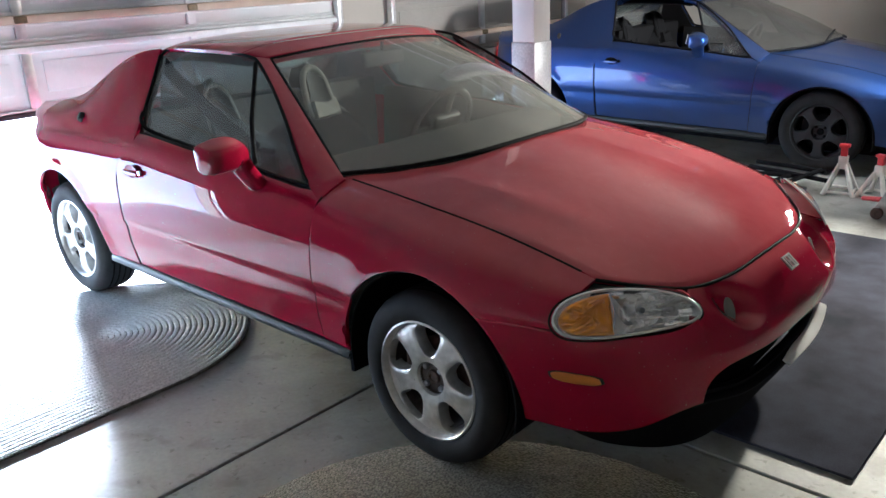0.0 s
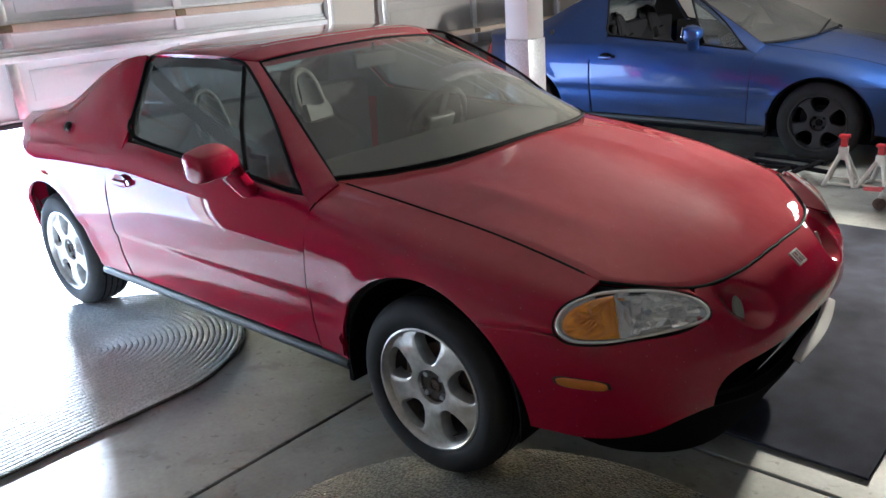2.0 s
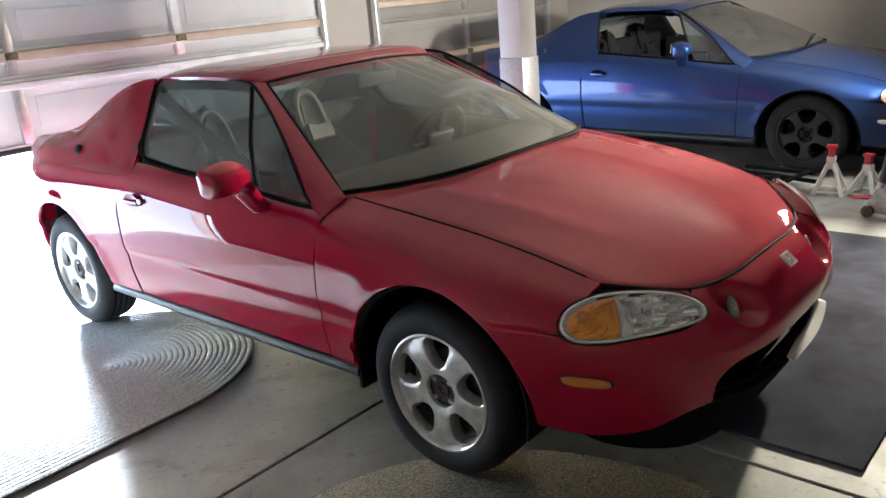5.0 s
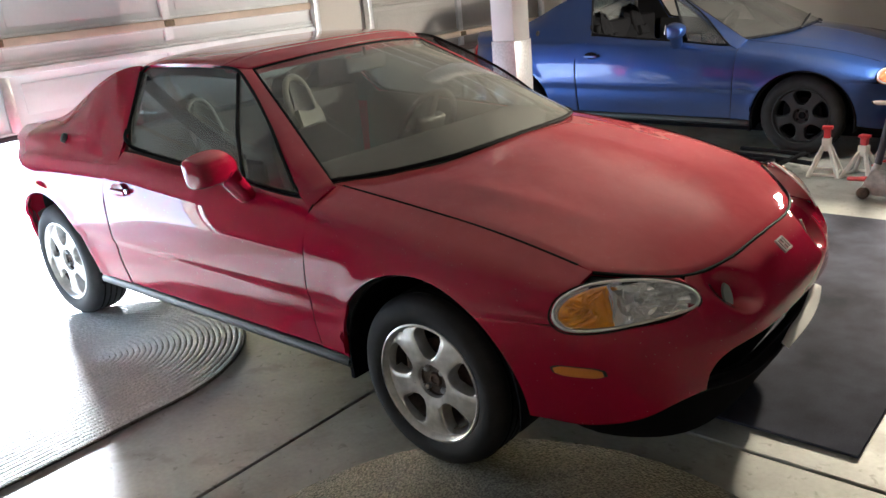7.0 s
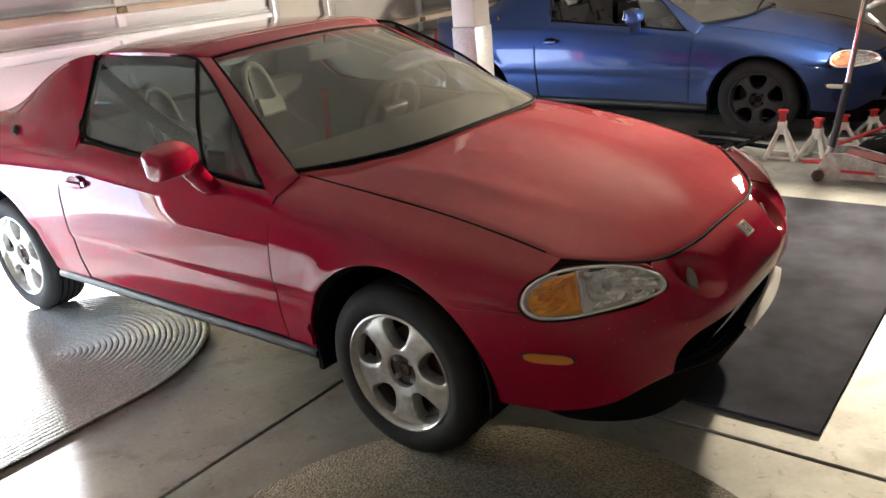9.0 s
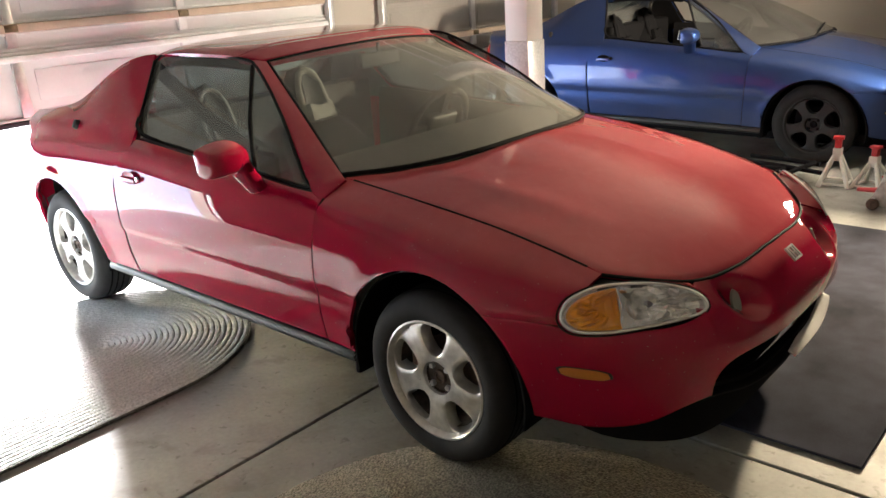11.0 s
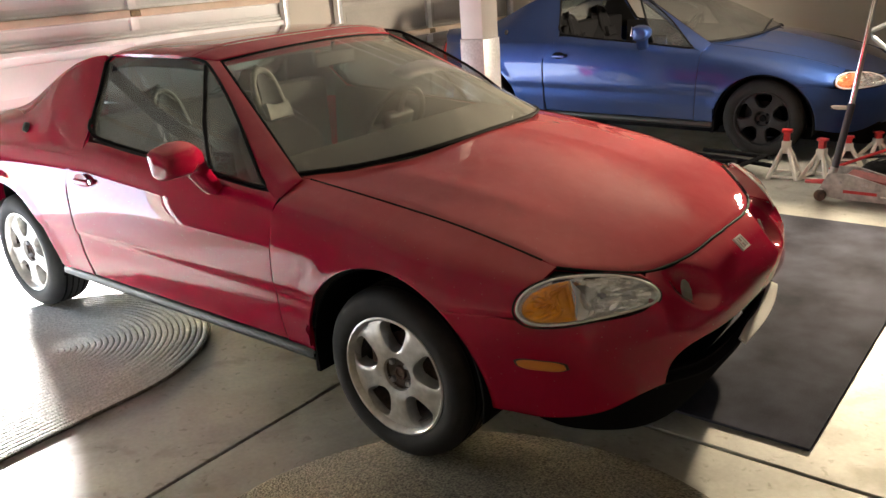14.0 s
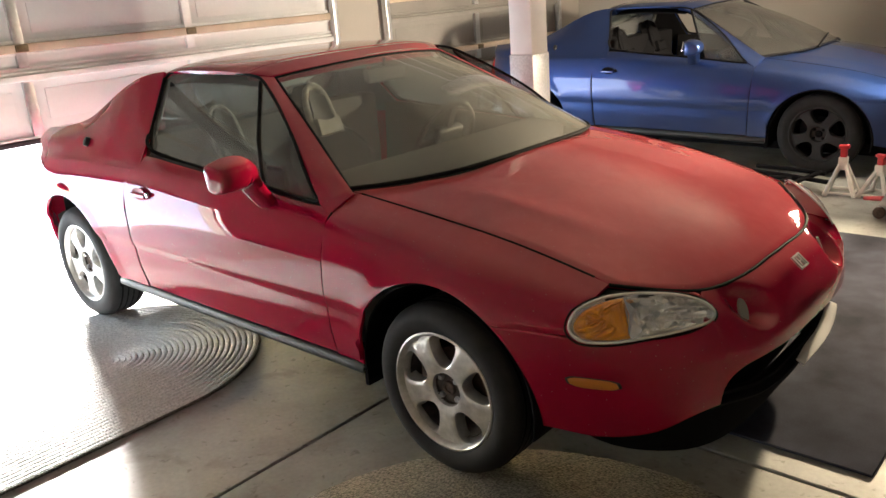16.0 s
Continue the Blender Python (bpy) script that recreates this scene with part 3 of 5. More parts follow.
def nose(q, v):
    """The front bumper: q from -1 (right wheel arch) to 1, v from the lip to the top edge."""
    def at(phi, z):
        xf = curve(z, (0.17, 0.765), (0.22, 0.80), (0.32, 0.832), (0.43, 0.848), (0.50, 0.845), (0.56, 0.815), (0.595, 0.785), (0.622, 0.745))
        w = curve(z, (0.17, 0.775), (0.25, 0.80), (0.35, 0.822), (0.48, 0.84), (0.57, 0.842), (0.62, 0.82))
        return bumper_point(phi, z, 0.0, xf, w)
    ztop = curve(abs(q), (0, 0.618), (0.30, 0.602), (0.42, 0.583), (0.52, 0.562), (0.74, 0.560), (0.88, 0.575), (1.0, 0.574))
    zlow = curve(abs(q), (0, 0.292), (0.3, 0.300), (0.5, 0.330), (0.58, 0.318), (0.70, 0.274), (0.85, 0.259), (1.0, 0.280))
    z = lerp(zlow, ztop, v)
    edge = 0.022 + (math.sqrt(max(0.0, 0.352**2 - (z - 0.30) ** 2)) if z > 0.30 else 0.352)
    lo, hi = 0.3, 1.0
    for _ in range(22):
        mid = (lo + hi) / 2
        lo, hi = (mid, hi) if at(mid, z).x > edge else (lo, mid)
    p = at(q * lo, z)
    p.y += math.copysign(flare(p.x, z), p.y) * min(1.0, abs(q) ** 4)
    top = at(q * lo, ztop)
    if abs(top.y) < 0.50:  # the top edge follows the front of the hood
        s = top.y / 0.605
        x = hood_front(s)
        aim = Vector((x + 0.003, top.y, hood_z(x, s) - 0.001))
        k = 1.0 if abs(top.y) < 0.42 else (0.50 - abs(top.y)) / 0.08
        p += (aim - top) * k * v**5
    away = math.hypot((abs(q) - 0.292) * 0.80 / 0.047, (z - 0.551) / 0.040)
    p -= Vector((0.86, math.copysign(0.36, q), 0.36)) * 0.050 * math.exp(-(away**4))
    return p


def tail(q, v):
    """The rear bumper and panel: q from -1 to 1 between the quarters, v upwards."""
    z = lerp(0.20, 0.885, v)
    xf = curve(z, (0.20, 0.64), (0.35, 0.695), (0.5, 0.705), (0.62, 0.69), (0.80, 0.66), (0.885, 0.61))
    w = curve(z, (0.2, 0.80), (0.5, 0.846), (0.70, 0.84), (0.885, 0.77))
    lo, hi = 0.2, 1.0
    for _ in range(22):
        mid = (lo + hi) / 2
        lo, hi = (mid, hi) if bumper_point(mid, z, 0.0, xf, w, 2.6).x > 0.425 else (lo, mid)
    p = bumper_point(q * lo, z, 0.0, xf, w, 2.6)
    return Vector((WB - p.x, -p.y, z))


def ridge(f):
    """The top line of the rear quarter, from the roof's corner down to the deck."""
    x = lerp(-1.725, -2.80, f)
    return Vector((x, curve(f, (0, 0.552), (0.25, 0.625), (0.5, 0.665), (0.75, 0.675), (1, 0.645)), curve(f, (0, 1.201), (0.06, 1.196), (0.14, 1.176), (0.25, 1.126), (0.4, 1.044), (0.52, 0.990), (0.75, 0.943), (1, 0.915))))


def wheel_face(spread):
    """A cast wheel face: five egg-shaped windows with rounded lips between broad spokes."""
    bm = bmesh.new()
    r0, r1, rm, n = 0.058, 0.184, 0.125, 40
    half = math.pi / 5

    def depth(r):
        return curve(r, (0.05, -0.073), (0.09, -0.080), (0.15, -0.079), (0.175, -0.074), (0.19, -0.070))
    for k in range(5):
        mid = radians(-90 + 36 + 72 * k)
        egg, rim = [], []
        for i in range(n):
            a = 2 * math.pi * i / n
            c, d = math.cos(a), math.sin(a)
            cc, dd = math.copysign(abs(c) ** 0.72, c), math.copysign(abs(d) ** 0.72, d)
            rr = 0.1295 + 0.0505 * cc
            th = lerp(0.022, 0.066, (rr - 0.079) / 0.101) * dd / rr / spread**0.35
            egg.append((rr, th))
            # where the same bearing meets the edge of the fifth
            er, et = rr - 0.125, th
            g = min(((r1 - 0.125) if er > 0 else (0.125 - r0)) / max(abs(er), 1e-9), half / max(abs(et), 1e-9))
            rim.append((0.125 + er * g, et * g))
        rows = []
        for f, drop in ((-0.07, 0.045), (-0.02, 0.012), (0.04, 0.003), (0.16, 0.0), (0.5, 0.0), (1.0, 0.0)):
            row = []
            for (ra, ta), (rb, tb) in zip(egg, rim):
                r, t = lerp(ra, rb, f), mid + lerp(ta, tb, f)
                row.append(bm.verts.new((r * math.cos(t), depth(r) + drop, r * math.sin(t))))
            rows.append(row)
        for p, q in zip(rows, rows[1:]):
            for i in range(n):
                j = (i + 1) % n
                bm.faces.new((p[i], p[j], q[j], q[i]))
    bmesh.ops.remove_doubles(bm, verts=bm.verts, dist=2e-4)
    return bm


def wheel_part(car, x, side, alloy, nspoke_w, lug, lift):
    """One wheel: tyre, five-spoke rim, brake and nuts. side is -1 for the right."""
    wheel = new("wheel")
    wheel.parent = car
    wheel.matrix_basis = pose(x, side * 0.718, 0.289 + lift, 0, 0, 0 if side < 0 else 180)
    # the outer face looks towards -y
    prof = [(0.188, -0.082), (0.205, -0.096), (0.235, -0.099), (0.258, -0.093), (0.274, -0.078), (0.281, -0.06), (0.283, -0.02), (0.283, 0.02), (0.281, 0.06), (0.272, 0.08), (0.248, 0.095), (0.205, 0.094), (0.188, 0.08)]
    tyre = part("tyre", lathe(prof, 64), RUBBER, wheel, "black rubber tyre", 35)
    for k, yy in enumerate((-0.045, -0.015, 0.015, 0.045)):
        part("tread_groove", lathe([(0.2835, yy - 0.004), (0.2835, yy + 0.004), (0.279, yy + 0.003), (0.279, yy - 0.003)], 48), LINER, tyre)
    lip = [(0.192, -0.086), (0.196, -0.092), (0.190, -0.094), (0.184, -0.088), (0.180, -0.070), (0.172, -0.05), (0.168, 0.07), (0.176, 0.07), (0.182, -0.04), (0.188, -0.07)]
    part("rim", lathe(lip, 64), alloy, wheel)
    part("barrel", lathe([(0.166, -0.055), (0.1675, -0.055), (0.1675, 0.07), (0.166, 0.07)], 48), GRIME if lug else LINER, wheel, "dark lining inside the wheel's barrel")
    part("spokes", wheel_face(nspoke_w), alloy, wheel, "", 35)
    part("hub", lathe([(0.001, -0.052), (0.05, -0.052), (0.056, -0.072), (0.068, -0.076), (0.072, -0.066), (0.072, -0.03), (0.001, -0.03)], 40), alloy, wheel, "", 30)
    if lug:
        part("hub_recess", lathe([(0.001, -0.0535), (0.050, -0.0535), (0.0545, -0.066), (0.056, -0.060), (0.056, -0.048), (0.001, -0.048)], 36), GRIME, wheel, "grimy wheel centre", 30)
    part("hub_bore", lathe([(0.001, -0.058), (0.012, -0.058), (0.014, -0.062), (0.021, -0.062), (0.024, -0.056), (0.024, -0.045), (0.001, -0.045)], 28), RUST if lug else LINER, wheel)
    for k in range(4):
        a = radians(45 + 90 * k)
        nut = lathe([(0.001, -0.066), (0.007, -0.066), (0.010, -0.062), (0.010, -0.045), (0.001, -0.045)], 6)
        bmesh.ops.translate(nut, vec=(0.043 * math.cos(a), 0, 0.043 * math.sin(a)), verts=nut.verts)
        part("wheel_nut", nut, STEEL if lug else LINER, wheel, "", 20)
    part("brake_disc", lathe([(0.001, -0.01), (0.118, -0.01), (0.118, 0.008), (0.001, 0.008)], 40), RUST if lug else LINER, wheel, "", 30)
    part("brake_caliper", box_bm(-0.13, -0.06, -0.045, 0.04, -0.07, 0.08, 0.012), RUST if lug else LINER, wheel)
    return wheel


def headlight(car, sy, amber_label, paint):
    """A tear-drop lamp in a corner of the nose: bowl, amber part, clear cover."""
    o = Vector((0.583, -0.618, 0.598))
    tip, outer, top = Vector((0.700, -0.440, 0.566)), Vector((0.452, -0.775, 0.592)), Vector((0.525, -0.622, 0.672))
    u = (tip - outer).normalized()
    n = u.cross(top - o).normalized()
    if n.x < 0:
        n = -n
    v = n.cross(u)
    if v.z < 0:
        v = -v
    keys = [(0.205, -0.010), (0.172, 0.024), (0.09, 0.052), (-0.02, 0.064), (-0.11, 0.060), (-0.188, 0.031), (-0.215, -0.016), (-0.184, -0.055), (-0.10, -0.069), (0.0, -0.065), (0.11, -0.053), (0.186, -0.036)]

    def at(a, b, d):
        bulge = 0.036 * (1 - (a / 0.23) ** 2) - (0.02 if b > 0 else 0.006) * (b / 0.06) ** 2
        p = o + u * a + v * b + n * (d + bulge + 0.008 + 0.012 * max(0.0, a / 0.2) ** 2)
        return Vector((p.x, p.y if sy < 0 else -p.y, p.z))

    lamp_ob = new("headlight")
    lamp_ob.parent = car
    loop = [(p.x, p.y) for p in smooth_loop([(a, b, 0) for a, b in keys], 5)]
    cx, cy = -0.005, -0.003

    def dome(scale, depth0, depth1, cut=0.0):
        """A shallow bowl over the lamp's outline; cut breaks it into stepped mirror facets."""
        b2 = bmesh.new()
        rings, steps = [], random.Random(5)
        jog = {(k, i): steps.uniform(-cut, cut) for k in range(8) for i in range(len(loop))}
        for k in range(7):
            r = 1 - k / 7
            rings.append([b2.verts.new(at(cx + (a - cx) * scale * r, cy + (b - cy) * scale * r, lerp(depth1, depth0, r * r) + jog[(k, i // 3)] * (0 < k and a > -0.04))) for i, (a, b) in enumerate(loop)])
        for k in range(6):
            for i in range(len(loop)):
                b2.faces.new((rings[k][i], rings[k][(i + 1) % len(loop)], rings[k + 1][(i + 1) % len(loop)], rings[k + 1][i]))
        c = b2.verts.new(at(cx, cy, depth1))
        for i in range(len(loop)):
            b2.faces.new((rings[-1][i], rings[-1][(i + 1) % len(loop)], c))
        return b2

    part("reflector_bowl", dome(0.98, -0.002, -0.022, 0.020), FACETS, lamp_ob, "chrome reflector bowl", 0)
    part("lamp_seal", loop_tube([at(a * 1.01, b * 1.03, -0.003) for a, b in loop], 0.0028), SEAL if sy < 0 else paint, lamp_ob)
    part("lamp_rim", loop_tube([at(a * 0.965, b * 0.925, 0.001) for a, b in loop], 0.0042), RIM_SILVER, lamp_ob, "silver rim")
    cover = part("lens_cover", dome(1.0, 0.003, 0.012), CLEAR, lamp_ob, "clear plastic lens")
    cover.visible_shadow = False
    def filler(u2, v2):
        sh = lerp(0.72, 1.0, u2)
        x = hood_front(sh)
        e = Vector((x, -sh * (seam_y(x) - 0.002), hood_z(x, sh) - 0.012))
        if sy > 0:
            e.y = -e.y
        a = lerp(0.20, -0.10, u2)
        b = curve(a, (-0.12, 0.047), (-0.02, 0.058), (0.09, 0.049), (0.17, 0.025), (0.21, -0.008))
        return e.lerp(at(a, b, -0.006), v2)
    part("lamp_filler", sheet(lambda a, b: filler(0.5 * a, b), 10, 3, 0.006), paint, lamp_ob)
    part("lamp_filler", sheet(lambda a, b: filler(0.5 + 0.5 * a, b), 10, 3, 0.006), SEAL if sy < 0 else paint, lamp_ob)
    if sy < 0:
        part("lamp_top_seal", tube([filler(i / 14, 0.9) + Vector((0, 0, 0.002)) for i in range(15)], 0.0085, 8), SEAL, lamp_ob)
    # amber turn signal in the outer part
    half = [(a, b) for a, b in loop if a < -0.055]
    half = sorted(half, key=lambda q: math.atan2(q[1] + 0.004, q[0] + 0.11))
    b2 = bmesh.new()
    edge = [(a * 0.90, b * 0.80 - 0.003) for a, b in half]
    vs = [b2.verts.new(at(a, b, 0.002)) for a, b in edge]
    knurl = random.Random(9)
    mids = [[b2.verts.new(at(-0.115 + (a + 0.115) * f, b * f, 0.007 + knurl.uniform(-0.004, 0.004))) for a, b in edge] for f in (0.86, 0.72, 0.58, 0.44, 0.30, 0.16)]
    inner = mids[-1]
    back = [b2.verts.new(at(a, b, -0.03)) for a, b in edge]
    for i in range(len(vs)):
        j = (i + 1) % len(vs)
        for g, h in zip([vs] + mids, mids):
            b2.faces.new((g[i], g[j], h[j]))
            b2.faces.new((g[i], h[j], h[i]))
        b2.faces.new((back[i], back[j], vs[j], vs[i]))
    b2.faces.new(inner)
    part("turn_signal", b2, AMBER if sy < 0 and paint is RED else ORANGE, lamp_ob, amber_label, 0)
    # lamp divider and inner bowl
    part("divider", tube([at(-0.05, 0.050, -0.002), at(-0.048, 0.0, 0.002), at(-0.058, -0.058, -0.002)], 0.004), CHROME, lamp_ob)
    bowl = bmesh.new()
    rings = []
    for k in range(6):
        r = 0.046 * (1 - 0.17 * k)
        rings.append([bowl.verts.new(at(0.03 + r * 1.15 * math.cos(t), 0.002 + r * math.sin(t), -0.003 - 0.020 * (1 - (r / 0.046) ** 2))) for t in [2 * math.pi * q / 28 for q in range(28)]])
    for k in range(5):
        for i in range(28):
            bowl.faces.new((rings[k][i], rings[k][(i + 1) % 28], rings[k + 1][(i + 1) % 28], rings[k + 1][i]))
    part("beam_bowl", bowl, FACETS, lamp_ob)
    fins = random.Random(3)
    for k in range(15):  # random mirror ridges, added so the reflector shows dark reflected streaks
        a, b, t = fins.uniform(-0.03, 0.15), fins.uniform(-0.035, 0.035), fins.uniform(-0.9, 0.9) + (0.0 if k % 3 else 1.5)
        ln = fins.uniform(0.012, 0.026)
        fit_b = 0.046 - 0.22 * max(0.0, a - 0.06)
        pts = [(a + ln * (f - 0.5) * math.cos(t), max(-fit_b, min(fit_b, b + ln * (f - 0.5) * math.sin(t) + 0.006 * math.sin(3 * f)))) for f in (0, 0.33, 0.67, 1)]
        part("reflector_ridge", tube([at(p, q, -0.003) for p, q in pts], [0.0008, 0.0026, 0.0022, 0.0008], 6, flat=1.8), CHROME, lamp_ob)
    part("bulb_shield", tube([at(0.03, 0.0, -0.036), at(0.034, 0.0, -0.012)], [0.011, 0.008], 12), STEEL, lamp_ob)
    return lamp_ob


def build_car(name, label, paint, alloy, spoke_w, rusty, open_window, amber_label, wiper_up, lift=0.0):
    car = thing(name, label, "car")
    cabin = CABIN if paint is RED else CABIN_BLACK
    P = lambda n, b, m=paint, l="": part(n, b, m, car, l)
    def screen(u, v):
        s = lerp(-1, 1, u)
        a = Vector((-0.158 - 0.07 * s * s - 0.215 * s**4, 0.688 * s, 0.886 - 0.034 * s * s))
        b = Vector((-0.964 - 0.085 * s * s, 0.476 * s, 1.208 - 0.030 * s * s))
        p = a.lerp(b, v)
        return p + Vector((0.45, 0, 0.89)) * (0.035 * math.sin(math.pi * v) * (1 - 0.9 * s * s))
    # hood
    def hood(u, v):
        s = lerp(-1, 1, u)
        xr = -0.164 - 0.07 * s * s - 0.217 * s**4
        x = lerp(xr, hood_front(s), v)
        return Vector((x, s * (seam_y(x) - 0.007), hood_z(x, s)))
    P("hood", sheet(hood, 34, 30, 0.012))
    part("hood_gap", sheet(lambda u, v: hood(lerp(-0.02, 1.02, u), lerp(-0.01, 0.975, v)) - Vector((0, 0, 0.022)), 26, 24, 0.004), LINER, car)
    edge = [Vector((hood_front(k), k * (seam_y(hood_front(k)) - 0.007), hood_z(hood_front(k), k) - 0.003)) for k in [i / 20 - 1 for i in range(41)]]
    part("hood_front_seal", tube([p + Vector((0.004, 0, 0)) for p in edge], 0.0055, 8), SEAL, car)
    def mouth_v(q):
        """How far up the nose the grille opening reaches at q: flat on top, with rounded corners."""
        a = abs(q) / 0.513
        return 0.0 if a >= 1 else curve(abs(q), (0, 0.46), (0.3, 0.46), (0.52, 0.42)) * (1 - a**12) ** (1 / 2.4)
    qs = sorted({i / 75 - 1 for i in range(151)} | {sg * 0.513 * (1 - (k / 26) ** 3) for k in range(1, 21) for sg in (-1, 1)} | {-0.5131, 0.5131})
    P("front_bumper", sheet(lambda u, v: nose(2 * u - 1, lerp(mouth_v(2 * u - 1), 1, v)), 0, 44, 0.022, us=[(q + 1) / 2 for q in qs]))
    P("rear_bumper", sheet(lambda u, v: tail(lerp(-1, 1, u), v), 48, 16, 0.01))
    for sy in (-1, 1):
        flip = (lambda f: f) if sy < 0 else (lambda f: (lambda u, v: f(1 - u, v)))
        # fender
        fx = sorted({-0.474 + 0.938 * i / 42 for i in range(43)} | {0.022 + 0.352 * math.cos(radians(a)) for a in range(130, 181, 4)} | {-0.333})
        fx = [x for x in fx if x < 0.4641]

        def fender(u, v):
            xb = lerp(-0.474, 0.464, u)
            low = arch_z(xb) if xb < 0.24 else 0.575
            x = lerp(lerp(-0.438, 0.494, u), xb, lerp(v, min(1.0, v * 1.6), u))
            p = side_point(max(x, -0.4395), v, low, sy)
            return Vector((x, p.y, p.z))
        part("hood_side_seal", tube([Vector((x, sy * (seam_y(x) - 0.0035), seam_z(x) - 0.0035)) for x in [-0.40 + 0.85 * i / 24 for i in range(25)]], 0.006, 8), SEAL, car)
        part("door_seal", tube([side_point(lerp(-0.4415, -0.476, i / 24), i / 24, 0.292, sy) - Vector((0, sy * 0.0045, 0)) for i in range(25)], 0.003, 8), SEAL, car)
        part("door_seal", tube([side_point(lerp(-1.739, -1.7315, i / 24), i / 24, 0.292, sy) - Vector((0, sy * 0.0045, 0)) for i in range(8, 25)], 0.004, 8), SEAL, car)
        P("fender", sheet(flip(fender), 0, 34, 0.01, soft=0.0003, us=sorted((x + 0.474) / 0.938 for x in fx) if sy < 0 else sorted(1 - (x + 0.474) / 0.938 for x in fx)))
        # door skin
        def door(u, v):
            xa = lerp(-0.445, -0.478, v)
            xb = lerp(-1.735, -1.722, v)
            xx = lerp(xb, xa, u)
            return side_point(xx, v, 0.292, sy)
        door_ob = P("door", sheet(flip(door), 30, 40, 0.02, soft=0.0003))
        # quarter: sail and lower side in one
        def quarter(u, v):
            t = ridge(1 - u)
            xm, xl = lerp(-2.78, -1.618, u), lerp(-2.78, -1.740, u)
            (yb, zb), w = belt(xm), rear_plan(xm)
            y1, z1 = w - 0.026, zb - 0.045 - 0.25 * (w - yb)
            T = Vector((t.x, t.y, t.z))
            K = Vector((xm, lerp(yb, y1, 0.60), lerp(zb, z1, 0.43)))
            M = T.lerp(K, 0.55) + Vector((0, 0.024 - 0.036 * u * u, 0.012))
            low = arch_z(xl)
            knots = [T, M, K, Vector((lerp(xm, xl, 0.5), y1, z1)), Vector((xl, w - 0.005, lerp(z1, 0.575, 0.5))), Vector((xl, w, 0.575)), Vector((xl, w - 0.003, 0.508)), Vector((xl, w - 0.013, 0.482)), Vector((xl, w - 0.02, 0.40)), Vector((xl, w - 0.045, 0.284))]
            line = smooth_line(knots, 6)
            keep = []
            for k, p in enumerate(line):
                if p.z >= low or k < 7:
                    keep.append(p)
                else:
                    keep.append(line[k - 1].lerp(p, (line[k - 1].z - low) / max(line[k - 1].z - p.z, 1e-6)))
                    break
            length = [0.0]
            for g, h in zip(keep, keep[1:]):
                length.append(length[-1] + (h - g).length)
            want, p = v * length[-1], keep[-1]
            for k in range(len(keep) - 1):
                if want <= length[k + 1]:
                    p = keep[k].lerp(keep[k + 1], (want - length[k]) / max(length[k + 1] - length[k], 1e-9))
                    break
            return Vector((p.x, sy * (p.y + flare(p.x, p.z)), p.z))
        qx = sorted({i / 44 for i in range(45)} | {(WB + 0.02 + 0.35 * math.cos(radians(a)) + 2.78) / 1.04 for a in list(range(0, 50, 5)) + list(range(130, 181, 5))})
        qx = [q for q in qx if 0 <= q <= 1]
        if sy > 0:
            qx = sorted(1 - q for q in qx)
        P("rear_quarter", sheet(flip(quarter), 0, 48, 0.01, soft=0.0003, us=qx))
        part("quarter_trim", sheet(flip(lambda u, v: quarter(u, 0.42 * v) - Vector((0, sy * 0.028, 0.012))), 18, 10, 0.004), cabin, car)
        part("window_rubber", tube([quarter(1.0, lerp(0.03, 0.30, i / 16)) + Vector((0.004, -0.003 * sy, 0)) for i in range(17)], 0.0065, 8), SEAL, car)
        # rocker strip
        def rocker(u, v):
            x = lerp(-1.995, -0.335, u)
            return Vector((x, sy * curve(v, (0, 0.803), (0.25, 0.812), (0.7, 0.808), (1, 0.775)), lerp(0.288, 0.236, v)))
        part("rocker_trim", sheet(flip(rocker), 20, 8, 0.03), TRIM, car, "dark grey plastic sill trim")
        # A-pillar
        wb = Vector((-0.405, -0.700, 0.842))

        def pillar(u, v):
            e = screen(0, v)
            a = e.lerp(wb, (1 - v) ** 6) + Vector((0.0, -0.006, 0.003))
            z = lerp(0.784, 1.188, v)
            b = Vector((curve(z, (0.784, -0.447), (0.83, -0.530), (0.89, -0.590), (0.925, -0.648), (1.005, -0.772), (1.09, -0.912), (1.155, -1.033), (1.176, -1.078), (1.19, -1.124)), -curve(z, (0.784, 0.789), (0.82, 0.770), (0.88, 0.742), (1.0, 0.655), (1.19, 0.522)), z))
            p = b.lerp(a, u) + Vector((0.35, -0.75, 0.5)).normalized() * (0.005 * math.sin(math.pi * u))
            return Vector((p.x, p.y * -sy, p.z))
        P("windscreen_pillar", sheet((lambda u, v: pillar(1 - u, v)) if sy < 0 else pillar, 6, 14, 0.006))
        part("pillar_trim", sheet(lambda u, v: pillar(lerp(0.1, 0.9, u), v) - Vector((0.012, sy * 0.024, 0.018)), 4, 12, 0.004), cabin, car)
        # side glass with its rubber frame
        def glass_pt(x, z):
            y = curve(z, (0.82, 0.764), (0.88, 0.744), (1.0, 0.682), (1.2, 0.540))
            return Vector((x, sy * y, z))
        outline = [(-0.537, 0.815), (-0.86, 0.840), (-1.25, 0.867), (-1.53, 0.887), (-1.612, 0.902), (-1.650, 0.960), (-1.692, 1.06), (-1.718, 1.15), (-1.705, 1.186), (-1.655, 1.197), (-1.40, 1.200), (-1.16, 1.197), (-1.06, 1.188), (-1.018, 1.175), (-0.975, 1.155), (-0.855, 1.09), (-0.725, 1.005), (-0.632, 0.925), (-0.551, 0.846)]
